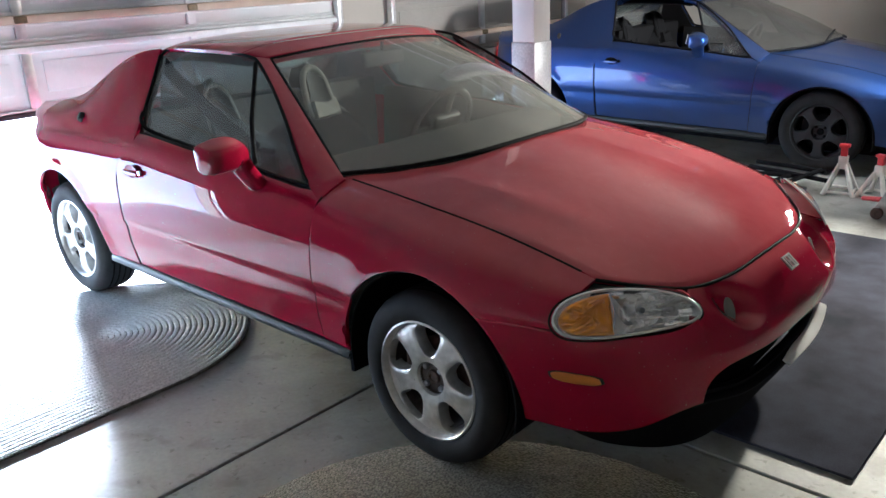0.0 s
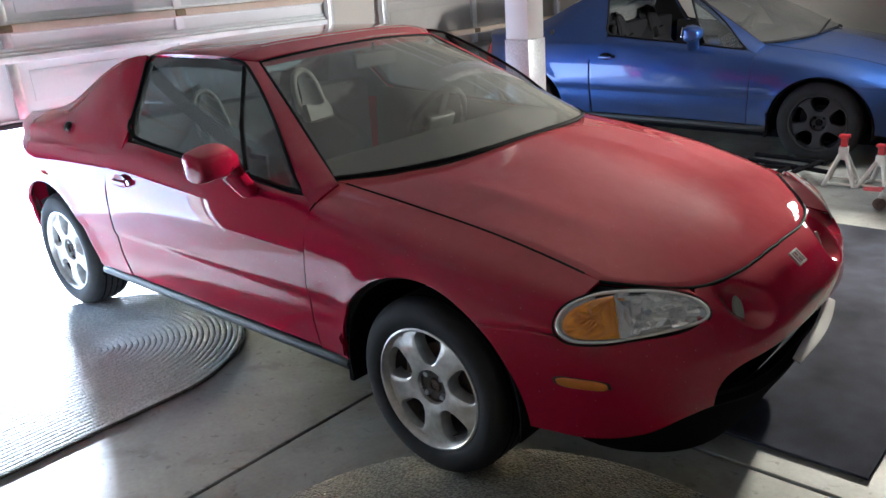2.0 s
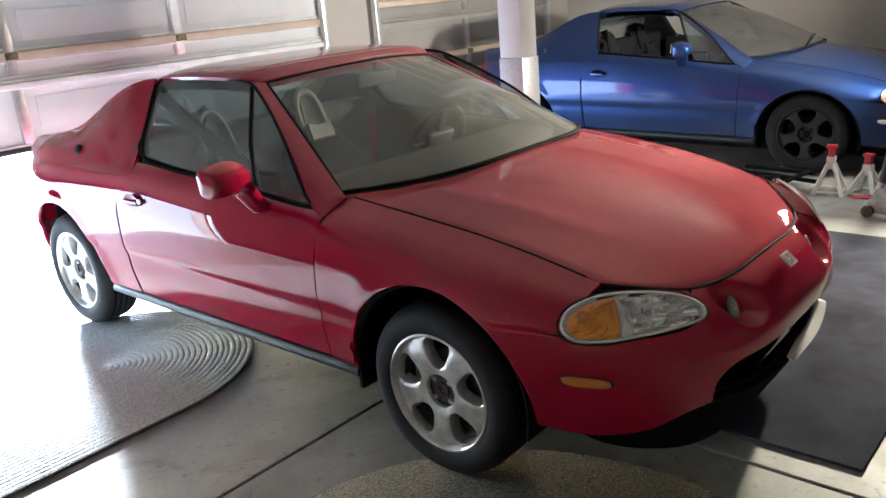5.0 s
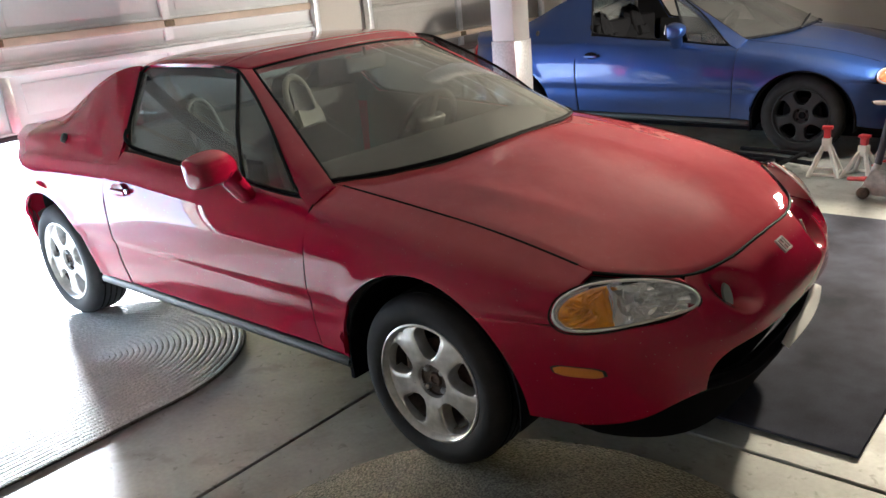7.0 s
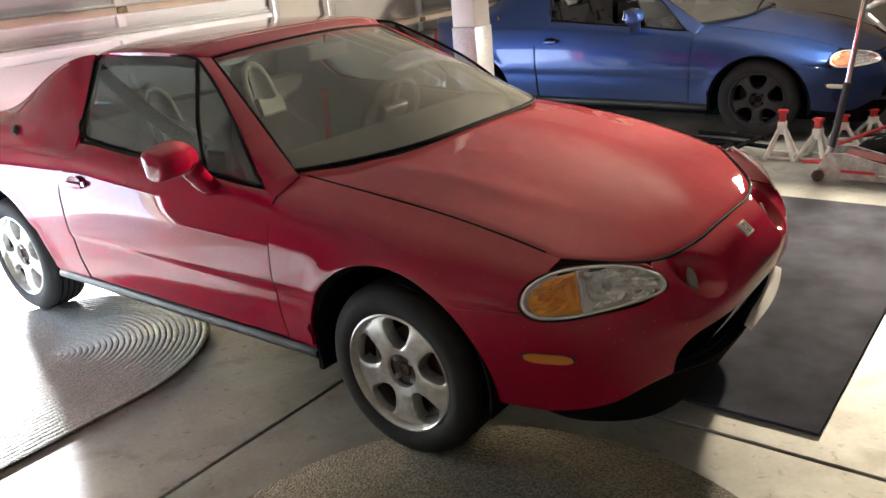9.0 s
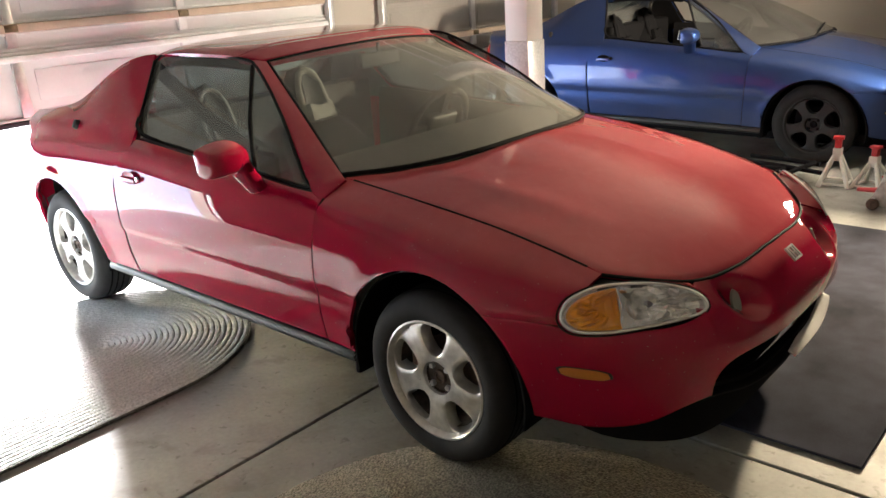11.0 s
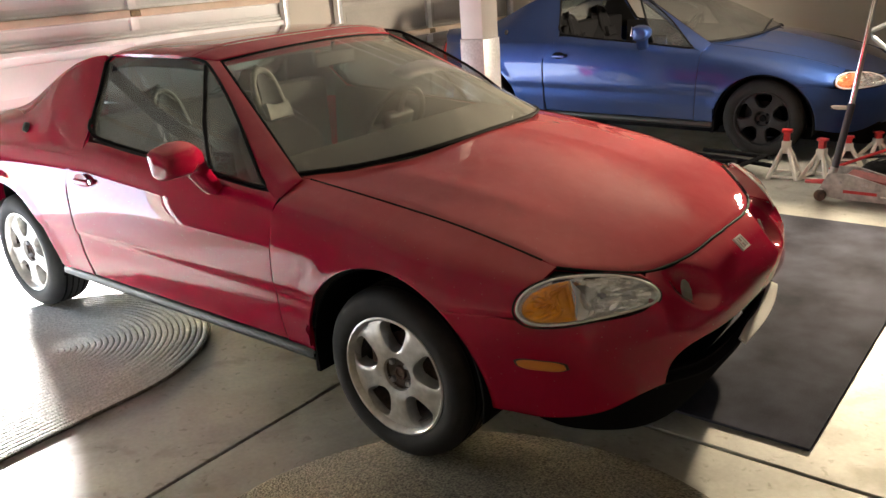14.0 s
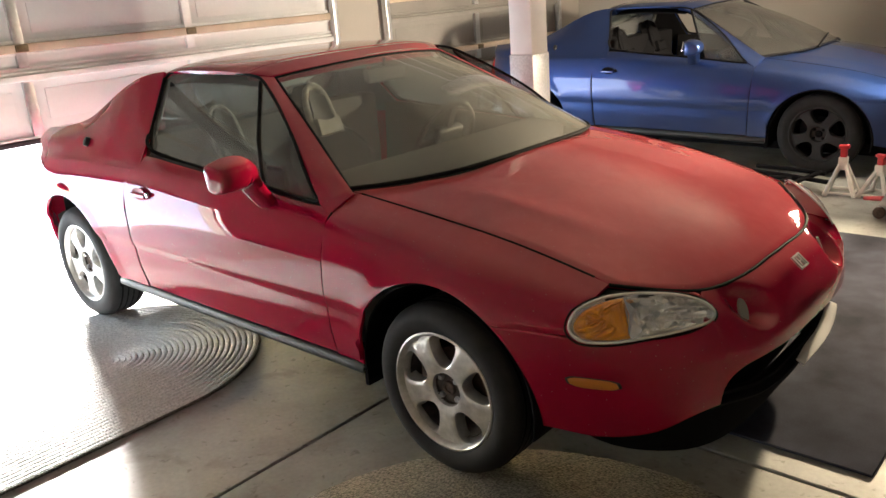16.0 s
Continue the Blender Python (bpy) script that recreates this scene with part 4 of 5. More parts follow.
        lp = smooth_loop([(x, z, 0) for x, z in outline], 3)
        part("window_rubber", loop_tube([glass_pt(p.x, p.y) for p in lp], 0.006), SEAL, car)

        def span(x):
            zs = [p.y for p, q in zip(lp, lp[1:] + lp[:1]) if min(p.x, q.x) - 1e-6 <= x <= max(p.x, q.x) + 1e-6]
            lo = curve(x, (-1.65, 0.93), (-1.612, 0.905), (-1.25, 0.872), (-0.86, 0.842), (-0.55, 0.814))
            hi = curve(x, (-1.718, 1.16), (-1.655, 1.197), (-1.40, 1.200), (-1.16, 1.196), (-1.05, 1.187), (-1.018, 1.175), (-0.975, 1.155), (-0.855, 1.09), (-0.725, 1.005), (-0.632, 0.925), (-0.551, 0.846), (-0.535, 0.818))
            return lo, hi

        def pane(xa, xb):
            def f(u, v):
                x = lerp(xa, xb, u)
                lo, hi = span(x)
                return glass_pt(x, lerp(lo, hi, v))
            return f
        # quarter light ahead of the slanted divider
        def front_pane(u, v):
            x_lo, x_hi = lerp(-0.822, -0.540, u), lerp(-1.025, -0.540, u)
            z_lo, z_hi = span(x_lo)[0], span(x_hi)[1]
            x = lerp(x_lo, x_hi, v)
            return glass_pt(x, lerp(z_lo, z_hi, v))

        def rear_pane(u, v):
            x_lo, x_hi = lerp(-1.612, -0.83, u), lerp(-1.710, -1.033, u)
            z_lo, z_hi = span(x_lo)[0], span(x_hi)[1]
            return glass_pt(lerp(x_lo, x_hi, v), lerp(z_lo, z_hi, v))
        part("quarter_pane", sheet(flip(front_pane), 8, 8, 0.004, soft=False), SIDE_GLASS, car, "tinted fixed quarter window").visible_shadow = False
        if not open_window:
            part("side_pane", sheet(flip(rear_pane), 14, 10, 0.004, soft=False), SIDE_GLASS, car, "tinted side window").visible_shadow = False
        corner = smooth_line([quarter(1.0, 0.28), quarter(1.0, 0.315) + Vector((0.004, 0, 0)), glass_pt(-1.606, 0.902) + Vector((0, sy * 0.006, 0)), glass_pt(-1.545, 0.889), glass_pt(-1.48, 0.885)], 5)
        part("window_rubber", tube(corner, 0.0075, 8), SEAL, car)
        part("window_divider", tube([glass_pt(-0.826, 0.848), glass_pt(-0.91, 0.985), glass_pt(-1.03, 1.172)], 0.009, 8), SEAL, car)
        # mirror, on the right door only
        mir = new("door_mirror") if sy < 0 else None
        if mir:
            mir.parent = car
            # one shell: a flattened pod that sweeps down into its arm
            shell, rows = bmesh.new(), []
            fold = Vector((0, 0, 0)) if paint is RED else Vector((-0.15, -0.03, 0.0))
            path = smooth_line([(-0.690, 1.046, 0.930), (-0.690, 1.036, 0.931), (-0.695, 1.00, 0.934), (-0.705, 0.95, 0.936), (-0.718, 0.915, 0.928), (-0.735, 0.885, 0.900), (-0.752, 0.850, 0.855), (-0.768, 0.805, 0.80)], 5)
            path = [c + fold for c in path]
            for i, c in enumerate(path):
                f = i / (len(path) - 1)
                hx = curve(f, (0, 0.004), (0.06, 0.034), (0.14, 0.056), (0.28, 0.072), (0.45, 0.078), (0.6, 0.068), (0.75, 0.052), (1, 0.046))
                hz = curve(f, (0, 0.004), (0.06, 0.030), (0.14, 0.046), (0.28, 0.055), (0.45, 0.058), (0.6, 0.052), (0.75, 0.036), (1, 0.030))
                d = path[min(i + 1, len(path) - 1)] - path[max(i - 1, 0)]
                nz = Vector((0, d.z, -d.y)).normalized()
                nz = nz if nz.z > 0 else -nz
                row = []
                for k in range(28):
                    a = 2 * math.pi * k / 28
                    ca, sa = math.cos(a), math.sin(a)
                    g = (abs(ca) ** 2.6 + abs(sa) ** 2.6) ** (-1 / 2.6)
                    dx = max(ca * g, -0.72) * hx
                    p = c + Vector((dx, 0, 0)) + nz * (sa * g * hz * (1 - 0.18 * max(0.0, ca)))
                    row.append(shell.verts.new((p.x + 0.08 * (0.95 - p.y), sy * p.y, p.z)))
                rows.append(row)
            for p, q in zip(rows, rows[1:]):
                for k in range(28):
                    shell.faces.new((p[k], p[(k + 1) % 28], q[(k + 1) % 28], q[k]))
            shell.faces.new(rows[0]), shell.faces.new(rows[-1][::-1])
            part("mirror_shell", shell, paint, mir)
            gl = box_bm(-0.004, 0.004, -0.050, 0.050, -0.034, 0.034, 0.002)
            bmesh.ops.transform(gl, matrix=Matrix.Translation((-0.70 + fold.x, sy * (0.962 + fold.y), 0.935)) @ Euler((radians(8 * sy), radians(4), radians(14 * sy))).to_matrix().to_4x4() @ Matrix.Translation((-0.056, 0, 0)), verts=gl.verts)
            part("mirror_glass", gl, CHROME, mir, "mirror glass")
            part("mirror_base", box_bm(-0.835, -0.735, min(sy * 0.712, sy * 0.732), max(sy * 0.712, sy * 0.732), 0.79, 0.905, 0.0098), SEAL, mir)
        # door handle in its recess
        hd = new("door_handle")
        hd.parent = car
        cup = lathe([(0.001, 0.004), (0.030, 0.002), (0.036, -0.004), (0.030, -0.002), (0.001, -0.001)], 28)
        bmesh.ops.scale(cup, vec=(1.5, 1, 0.75), verts=cup.verts)
        bmesh.ops.translate(cup, vec=(-1.585, sy * 0.842, 0.742), verts=cup.verts)
        part("handle_cup", cup, paint if paint is RED else LINER, hd)
        part("handle_flap", box_bm(-1.648, -1.535, min(sy * 0.838, sy * 0.852), max(sy * 0.838, sy * 0.852), 0.722, 0.744, 0.006, 3), paint, hd)
        lock = lathe([(0.001, -0.004), (0.010, -0.004), (0.011, 0.004), (0.001, 0.004)], 18)
        bmesh.ops.translate(lock, vec=(-1.52, sy * 0.8455, 0.742), verts=lock.verts)
        part("door_lock", lock, STEEL if paint is RED else LINER, hd)
        # side marker
        def marker(grow, lift):
            mk, nv = bmesh.new(), []
            for i in range(13):
                t = i / 6 - 1
                q = -0.8295 - 0.0575 * t * grow
                h = 0.0475 * grow * max(0.25, (1 - abs(t) ** 5)) ** 0.5
                a, b = nose(q, 0.5825 - h), nose(q, 0.5825 + h)
                out = Vector((a.x * 0.6, a.y, 0)).normalized() * 0.006
                row = [a - out * 2, a + out * lift, a + out * (lift + 0.5) + (b - a) * 0.2, b + out * (lift + 0.5) - (b - a) * 0.2, b + out * lift, b - out * 2]
                nv.append([mk.verts.new((p.x, p.y * -sy, p.z)) for p in row])
            for a, b in zip(nv, nv[1:]):
                for j in range(5):
                    mk.faces.new((a[j], b[j], b[j + 1], a[j + 1]))
            mk.faces.new(nv[0]), mk.faces.new(nv[-1][::-1])
            return mk
        lens = part("side_marker", marker(1.0, 0.7), AMBER_SIDE if paint is RED else WHITE_LENS, car, "amber side marker lamp" if paint is RED else "clear side marker lamp")
        part("marker_bezel", marker(1.12, 0.2), BLACK_PLASTIC, lens)
        # liners
        for cx, r in ((0.022, 0.345), (WB + 0.02, 0.343)):
            ln = sheet(lambda u, v: Vector((cx + r * math.cos(math.pi * ((1.12 if cx > -1 else 0.98) * u - 0.06)), sy * lerp(0.45, 0.812 - (0.0 if cx > -1 else 0.30 * max(0.0, u - 0.62)), v), 0.30 + r * math.sin(math.pi * ((1.12 if cx > -1 else 0.98) * u - 0.06)))), 28, 3, 0.004)
            part("wheel_liner", ln, LINER, car)
        headlight(car, sy, amber_label, paint)
        for x in (0.018, WB):
            wheel_part(car, x, sy, alloy, spoke_w, rusty, lift + (0.0 if x > -1 or paint is RED else -0.037))
        part("mud_flap", box_bm(-0.345, -0.325, min(sy * 0.66, sy * 0.80), max(sy * 0.66, sy * 0.80), 0.205, 0.36, 0.005), LINER, car)
        # tail lamp
        def tl(u, v):
            if u < 0.6:
                return tail(-sy * lerp(0.5, 1.0, u / 0.6), lerp(0.62, 0.88, v)) + Vector((-0.006, sy * 0.005, 0))
            x = lerp(-2.785, -2.66, (u - 0.6) / 0.4)
            a = tail(-sy, lerp(0.62, 0.88, v))
            return Vector((x, a.y + sy * (rear_plan(x) - rear_plan(-2.785) + 0.006), a.z))
        part("tail_lamp", sheet(tl, 12, 5, 0.02), TAIL_RED, car, "red tail lamp lens")
    # windscreen
    part("windscreen", sheet(screen, 22, 14, 0.005, soft=False), GLASS if paint is RED else DARK_GLASS, car, "laminated windscreen with a film of dust").visible_shadow = False
    border = [screen(i / 20, 0) for i in range(20)] + [screen(1, i / 14) for i in range(14)] + [screen(1 - i / 20, 1) for i in range(20)] + [screen(0, 1 - i / 14) for i in range(14)]
    part("windscreen_rubber", loop_tube(border, 0.0055), SEAL, car)
    part("screen_border", sheet(lambda u, v: screen(u, lerp(0.002, 0.008, v)) + Vector((0.003, 0, 0.005)), 24, 3, 0.002), SEAL, car, "black band along the foot of the windscreen")
    part("cowl", sheet(lambda u, v: screen(u, 0) + Vector((lerp(-0.04, 0.03, v), 0, -0.014 - 0.014 * v)), 20, 4, 0.006), LINER, car)
    # roof
    def roof(xa, xb):
        def f(u, v):
            s = lerp(-1, 1, u)
            x = lerp(xa(s), xb(s), v)
            z = curve(x, (-1.82, 1.205), (-1.76, 1.227), (-1.62, 1.245), (-1.35, 1.250), (-1.1, 1.238), (-0.99, 1.221), (-0.955, 1.212)) - 0.016 * s * s - 0.024 * abs(s) ** 7
            return Vector((x, s * curve(x, (-1.8, 0.545), (-1.4, 0.556), (-1.0, 0.538)), z))
        return f
    head = roof(lambda s: -1.105 - 0.035 * s * s, lambda s: -0.968 - 0.085 * s * s)

    def header(u, v):
        p, e = head(u, v), screen(u, 1.0)
        return Vector((p.x, lerp(p.y, lerp(p.y, e.y, 0.75), v), lerp(p.z, e.z + 0.006, v**1.5)))
    P("roof_header", sheet(header, 24, 6, 0.03))
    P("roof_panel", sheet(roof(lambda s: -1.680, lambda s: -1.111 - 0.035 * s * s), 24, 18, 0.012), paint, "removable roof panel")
    part("headliner", sheet(lambda u, v: roof(lambda s: -1.79, lambda s: -1.02 - 0.085 * s * s)(lerp(0.02, 0.98, u), v) - Vector((0, 0, 0.056)), 16, 10, 0.004), cabin, car, "grey cloth headliner")
    P("roof_rear_bar", sheet(roof(lambda s: -1.80 + 0.05 * s * s, lambda s: -1.685), 24, 6, 0.05))
    part("rear_pane", sheet(lambda u, v: Vector((lerp(-1.865, -1.80, v), lerp(-0.52, 0.52, u), lerp(0.93, 1.19, v))), 8, 6, 0.004, soft=False), SIDE_GLASS, car, "upright rear window").visible_shadow = False
    def deck(u, v):
        s = lerp(-1, 1, u)
        x = lerp(lerp(-2.955, -2.80, s**4), -1.868, v)
        t = ridge(min(1, max(0, (x + 1.725) / -1.075)))
        z0 = curve(x, (-3.06, 0.885), (-2.6, 0.925), (-1.8, 0.935))
        k = abs(s) ** 5
        return Vector((x, s * t.y, lerp(z0, t.z - 0.004, k)))
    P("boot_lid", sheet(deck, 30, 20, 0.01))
    part("tail_panel", sheet(lambda u, v: tail(lerp(-0.5, 0.5, u), lerp(0.60, 0.90, v)) + Vector((-0.006, 0, 0)), 16, 5, 0.015), LINER, car, "dark panel between the tail lamps")
    # not a car part: black mask added out of sight against red bounce
    part("tail_bounce_mask", sheet(lambda u, v: tail(lerp(-0.92, 0.92, u), lerp(0.0, 0.36, v)) + Vector((-0.006, 0, 0)), 16, 5, 0.015), BLACK_PLASTIC, car, "unseen black mask on the lower tail, added to cut red bounce")
    # mouth of the bumper with its lower lip
    part("grille_mouth", sheet(lambda u, v: nose(lerp(-0.56, 0.56, u), lerp(-0.4, 0.60, v)) - Vector((0.10, 0, 0)), 20, 6, 0.01), LINER, car, "black recess of the lower grille")
    def valance(u, v):
        q = lerp(-0.96, 0.96, u)
        p = nose(q, 0.0)
        out = Vector((p.x, p.y * 1.2, 0)).normalized()
        return Vector((p.x, p.y, 0)) - out * lerp(0.09, 0.035, v) + Vector((0, 0, lerp(curve(abs(q), (0, 0.15), (0.66, 0.155), (0.85, 0.19), (0.96, 0.25)), p.z + 0.012, v)))
    part("lower_valance", sheet(valance, 40, 5, 0.01), LINER, car, "black plastic valance")
    def lip(u, v):
        q = lerp(-0.525, 0.525, u)
        p = nose(q, 0.0)
        out = Vector((p.x, p.y * 1.2, 0)).normalized()
        z = p.z - 0.012 * v * v
        return Vector((p.x, p.y, 0)) + out * lerp(-0.075, -0.018, v) + Vector((0, 0, z + 0.004 * math.sin(math.pi * v)))
    part("lower_lip", sheet(lip, 40, 8, 0.014, ref=(0.5, 0, -3)), SEAL if paint is RED else paint, car, "black lower lip of the grille opening" if paint is RED else "")
    if paint is RED:
        # white strip laid on the lip in place of the lamp's glint
        part("lip_glint", sheet(lambda u, v: lip(lerp(0.47, 0.93, u), lerp(lerp(0.55, 0.1, min(1.0, 2 * u)), 0.98, v)) + Vector((0.020, 0, -0.004)), 24, 8, 0.003, ref=(0.5, 0, -3)), GLINT_WHITE, car, "white strip that stands in for the lamp's glint on the grille lip")
    em = bmesh.new()
    for ya, yb, za, zb in ((-0.034, -0.024, -0.028, 0.028), (0.024, 0.034, -0.028, 0.028), (-0.025, 0.025, -0.028, -0.020), (-0.025, 0.025, 0.020, 0.028), (-0.016, -0.008, -0.02, 0.02), (0.008, 0.016, -0.02, 0.02)):
        box_bm(-0.004, 0.004, ya, yb, za, zb, 0.002, 1, em)
    cut = box_bm(-0.002, 0.003, -0.012, 0.012, -0.003, 0.003, 0.001)
    p = Vector((0.783, 0, 0.600))
    add(em, cut)
    bmesh.ops.transform(em, matrix=Matrix.Translation(p) @ Euler((0, radians(-48), 0)).to_matrix().to_4x4() @ Matrix.Scale(0.85, 4), verts=em.verts)
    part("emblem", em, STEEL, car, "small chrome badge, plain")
    # oval recesses beside the emblem
    for sy in (-1, 1):
        c = nose(sy * 0.322, 0.83) + Vector((0.014, -sy * 0.004, 0.004))
        ax = Vector((0.86, sy * 0.36, 0.36)).normalized()
        rot = ax.to_track_quat("-Y", "Z").to_matrix().to_4x4()
        inner = lathe([(0.001, -0.004), (0.020, -0.003), (0.022, 0.004), (0.001, 0.006)], 24)
        bmesh.ops.scale(inner, vec=(0.75, 1, 1.75), verts=inner.verts)
        bmesh.ops.transform(inner, matrix=Matrix.Translation(c) @ rot, verts=inner.verts)
        part("nose_plug", inner, STEEL_DULL if paint is RED else LINER, car, "grey oval plug in a nose recess")
    # underbody, firewall and cabin tub
    part("underbody", box_bm(-2.75, 0.50, -0.60, 0.60, 0.165, 0.26, 0.02), LINER, car)
    part("cabin_tub", box_bm(-1.76, -0.40, -0.70, 0.70, 0.24, 0.30), cabin, car)
    part("engine_bay", box_bm(-0.42, 0.56, -0.47, 0.47, 0.25, 0.54, 0.03), LINER, car)
    part("rear_bulkhead", box_bm(-1.875, -1.74, -0.70, 0.70, 0.24, 0.938, 0.02), cabin, car)
    dash = sheet(lambda u, v: Vector((lerp(-0.22 - 0.27 * (2 * u - 1) ** 2, -0.74, v), lerp(-0.64, 0.64, u), -0.012 * (2 * u - 1) ** 2 + curve(v, (0, 0.852), (0.4, 0.868), (0.8, 0.86), (0.93, 0.83), (1, 0.70)))), 16, 12, 0.05)
    part("dashboard", dash, DASH if paint is RED else cabin, car, "dark grey dashboard")
    for sy in (-1, 1):
        part("door_card", sheet(lambda u, v: Vector((lerp(-1.70, -0.45, u), sy * lerp(belt(lerp(-1.70, -0.45, u))[0] - 0.022, 0.70, v), lerp(belt(lerp(-1.70, -0.45, u))[1] - 0.001, 0.30, v))), 12, 6, 0.02), cabin, car)
        seat = new("seat")
        seat.parent = car
        sx, yy, dz = (-1.54, -0.30, -0.05) if sy < 0 else (-1.54, 0.27, -0.035)
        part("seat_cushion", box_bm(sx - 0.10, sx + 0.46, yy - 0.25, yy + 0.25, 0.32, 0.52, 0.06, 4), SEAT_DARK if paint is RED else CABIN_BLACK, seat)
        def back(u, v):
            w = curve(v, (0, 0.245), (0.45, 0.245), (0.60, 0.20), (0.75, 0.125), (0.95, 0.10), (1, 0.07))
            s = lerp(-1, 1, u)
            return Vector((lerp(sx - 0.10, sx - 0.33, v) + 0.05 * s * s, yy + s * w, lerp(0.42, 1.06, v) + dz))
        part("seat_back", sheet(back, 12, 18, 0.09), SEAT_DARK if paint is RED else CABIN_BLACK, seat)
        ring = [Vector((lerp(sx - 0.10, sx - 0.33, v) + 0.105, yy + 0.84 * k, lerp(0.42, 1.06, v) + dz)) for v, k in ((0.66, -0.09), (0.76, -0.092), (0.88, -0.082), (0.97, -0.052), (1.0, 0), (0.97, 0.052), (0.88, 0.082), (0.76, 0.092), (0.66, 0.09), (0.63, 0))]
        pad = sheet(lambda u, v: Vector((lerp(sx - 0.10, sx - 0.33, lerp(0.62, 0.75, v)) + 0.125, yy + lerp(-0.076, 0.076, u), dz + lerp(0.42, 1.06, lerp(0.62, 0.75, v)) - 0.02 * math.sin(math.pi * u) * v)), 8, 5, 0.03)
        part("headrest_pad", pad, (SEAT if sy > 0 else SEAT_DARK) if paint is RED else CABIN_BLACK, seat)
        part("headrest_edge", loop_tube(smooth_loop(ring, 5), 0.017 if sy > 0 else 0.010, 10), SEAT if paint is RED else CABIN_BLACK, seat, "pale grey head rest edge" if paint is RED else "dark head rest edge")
    if paint is RED:  # the near seat's belt, drawn down from the bar behind the window
        strap = sheet(lambda u, v: Vector((lerp(-1.66, -1.22, u), lerp(-0.585, -0.47, u), lerp(1.135, 0.80, u) - 0.02 * math.sin(math.pi * u))) + Vector((0.024, 0, 0.030)) * (2 * v - 1), 14, 3, 0.002)
        part("seat_belt", strap, SEAL, car, "black webbing seat belt")
    wheel_c = Vector((-0.95, 0.36, 0.79))
    m = Matrix.Translation(wheel_c) @ Euler((0, radians(-66), 0)).to_matrix().to_4x4()
    st = new("steering_wheel")
    st.parent = car
    rim = loop_tube([m @ Vector((0.185 * math.cos(t), 0.185 * math.sin(t), 0)) for t in [2 * math.pi * q / 40 for q in range(40)]], 0.015, 10)
    part("wheel_rim", rim, BLACK_PLASTIC, st)
    hubb = box_bm(-0.07, 0.07, -0.09, 0.09, -0.03, 0.02, 0.02, 3)
    for a in (0, 90, 180):
        add(hubb, box_bm(-0.02, 0.02, 0.05, 0.18, -0.012, 0.006, 0.004), Euler((0, 0, radians(a - 90 + 180))).to_matrix().to_4x4())
    bmesh.ops.transform(hubb, matrix=m, verts=hubb.verts)
    part("wheel_boss", hubb, BLACK_PLASTIC, st)
    im = box_bm(-0.02, 0.012, -0.115, 0.115, -0.03, 0.03, 0.012, 3)
    bmesh.ops.transform(im, matrix=Matrix.Translation((-0.93, 0.0, 1.135)), verts=im.verts)
    part("rear_view_mirror", im, cabin, car)
    part("mirror_stalk", tube([(-0.935, 0, 1.14), (-0.93, 0, 1.20)], 0.008), cabin, car)
    # wipers
    for y0 in (-0.28, 0.22):
        w = new("wiper")
        w.parent = car
        base = screen(0.5 + y0 / 1.34, 0.0) + Vector((0.016, 0, -0.038 if paint is RED else -0.002))
        e = screen(0.5 + (y0 + (0.36 if paint is RED else 0.46)) / 1.34, wiper_up) + Vector((0.012, 0, -0.03 if paint is RED else 0.014))
        part("wiper_arm", tube([base, base.lerp(e, 0.5) + Vector((0, 0, 0.006)), e], [0.008, 0.006, 0.005], 8), SEAL, w)
        part("wiper_blade", tube([e - (e - base) * 0.75 + Vector((-0.004, 0, -0.006)), e + (e - base) * 0.03 + Vector((0, 0, -0.004))], 0.006, 6), SEAL, w)
    cap = lathe([(0.001, -0.006), (0.015, -0.005), (0.018, 0.002), (0.001, 0.004)], 20)
    bmesh.ops.scale(cap, vec=(0.8, 1, 1.3), verts=cap.verts)
    bmesh.ops.transform(cap, matrix=Matrix.Translation((-2.115, -0.776, 0.910)) @ Euler((radians(-30), 0, 0)).to_matrix().to_4x4() @ Matrix.Diagonal((1, 2.5, 1, 1)), verts=cap.verts)
    part("aerial_cap", cap, BLACK_PLASTIC, car, "small black oval cap")
    return car


red_car = build_car("red_car", "red two-seat targa coupe parked on the garage floor, dust on its paint", RED, ALLOY, 1.0, True, False, "amber turn signal", 0.015)
blue_car = build_car("blue_car", "metallic blue two-seat targa coupe with black wheels, parked", BLUE, DARK_ALLOY, 0.7, False, True, "orange turn signal", 0.10, 0.045)
blue_car.matrix_basis = pose(-0.30, 4.25, -0.045, 0, 0.9, 2.0)

# ---- post ----
post = thing("post", "square white post with a speckled grey lower wrap", "post")
part("post_shaft", box_bm(-1.645, -1.475, 1.815, 1.985, 1.012, CEIL, 0.008), WHITE, post)
part("post_wrap", box_bm(-1.650, -1.470, 1.810, 1.990, 0.0, 1.012, 0.004), POST_WRAP, post, "speckled grey sheet wrap")


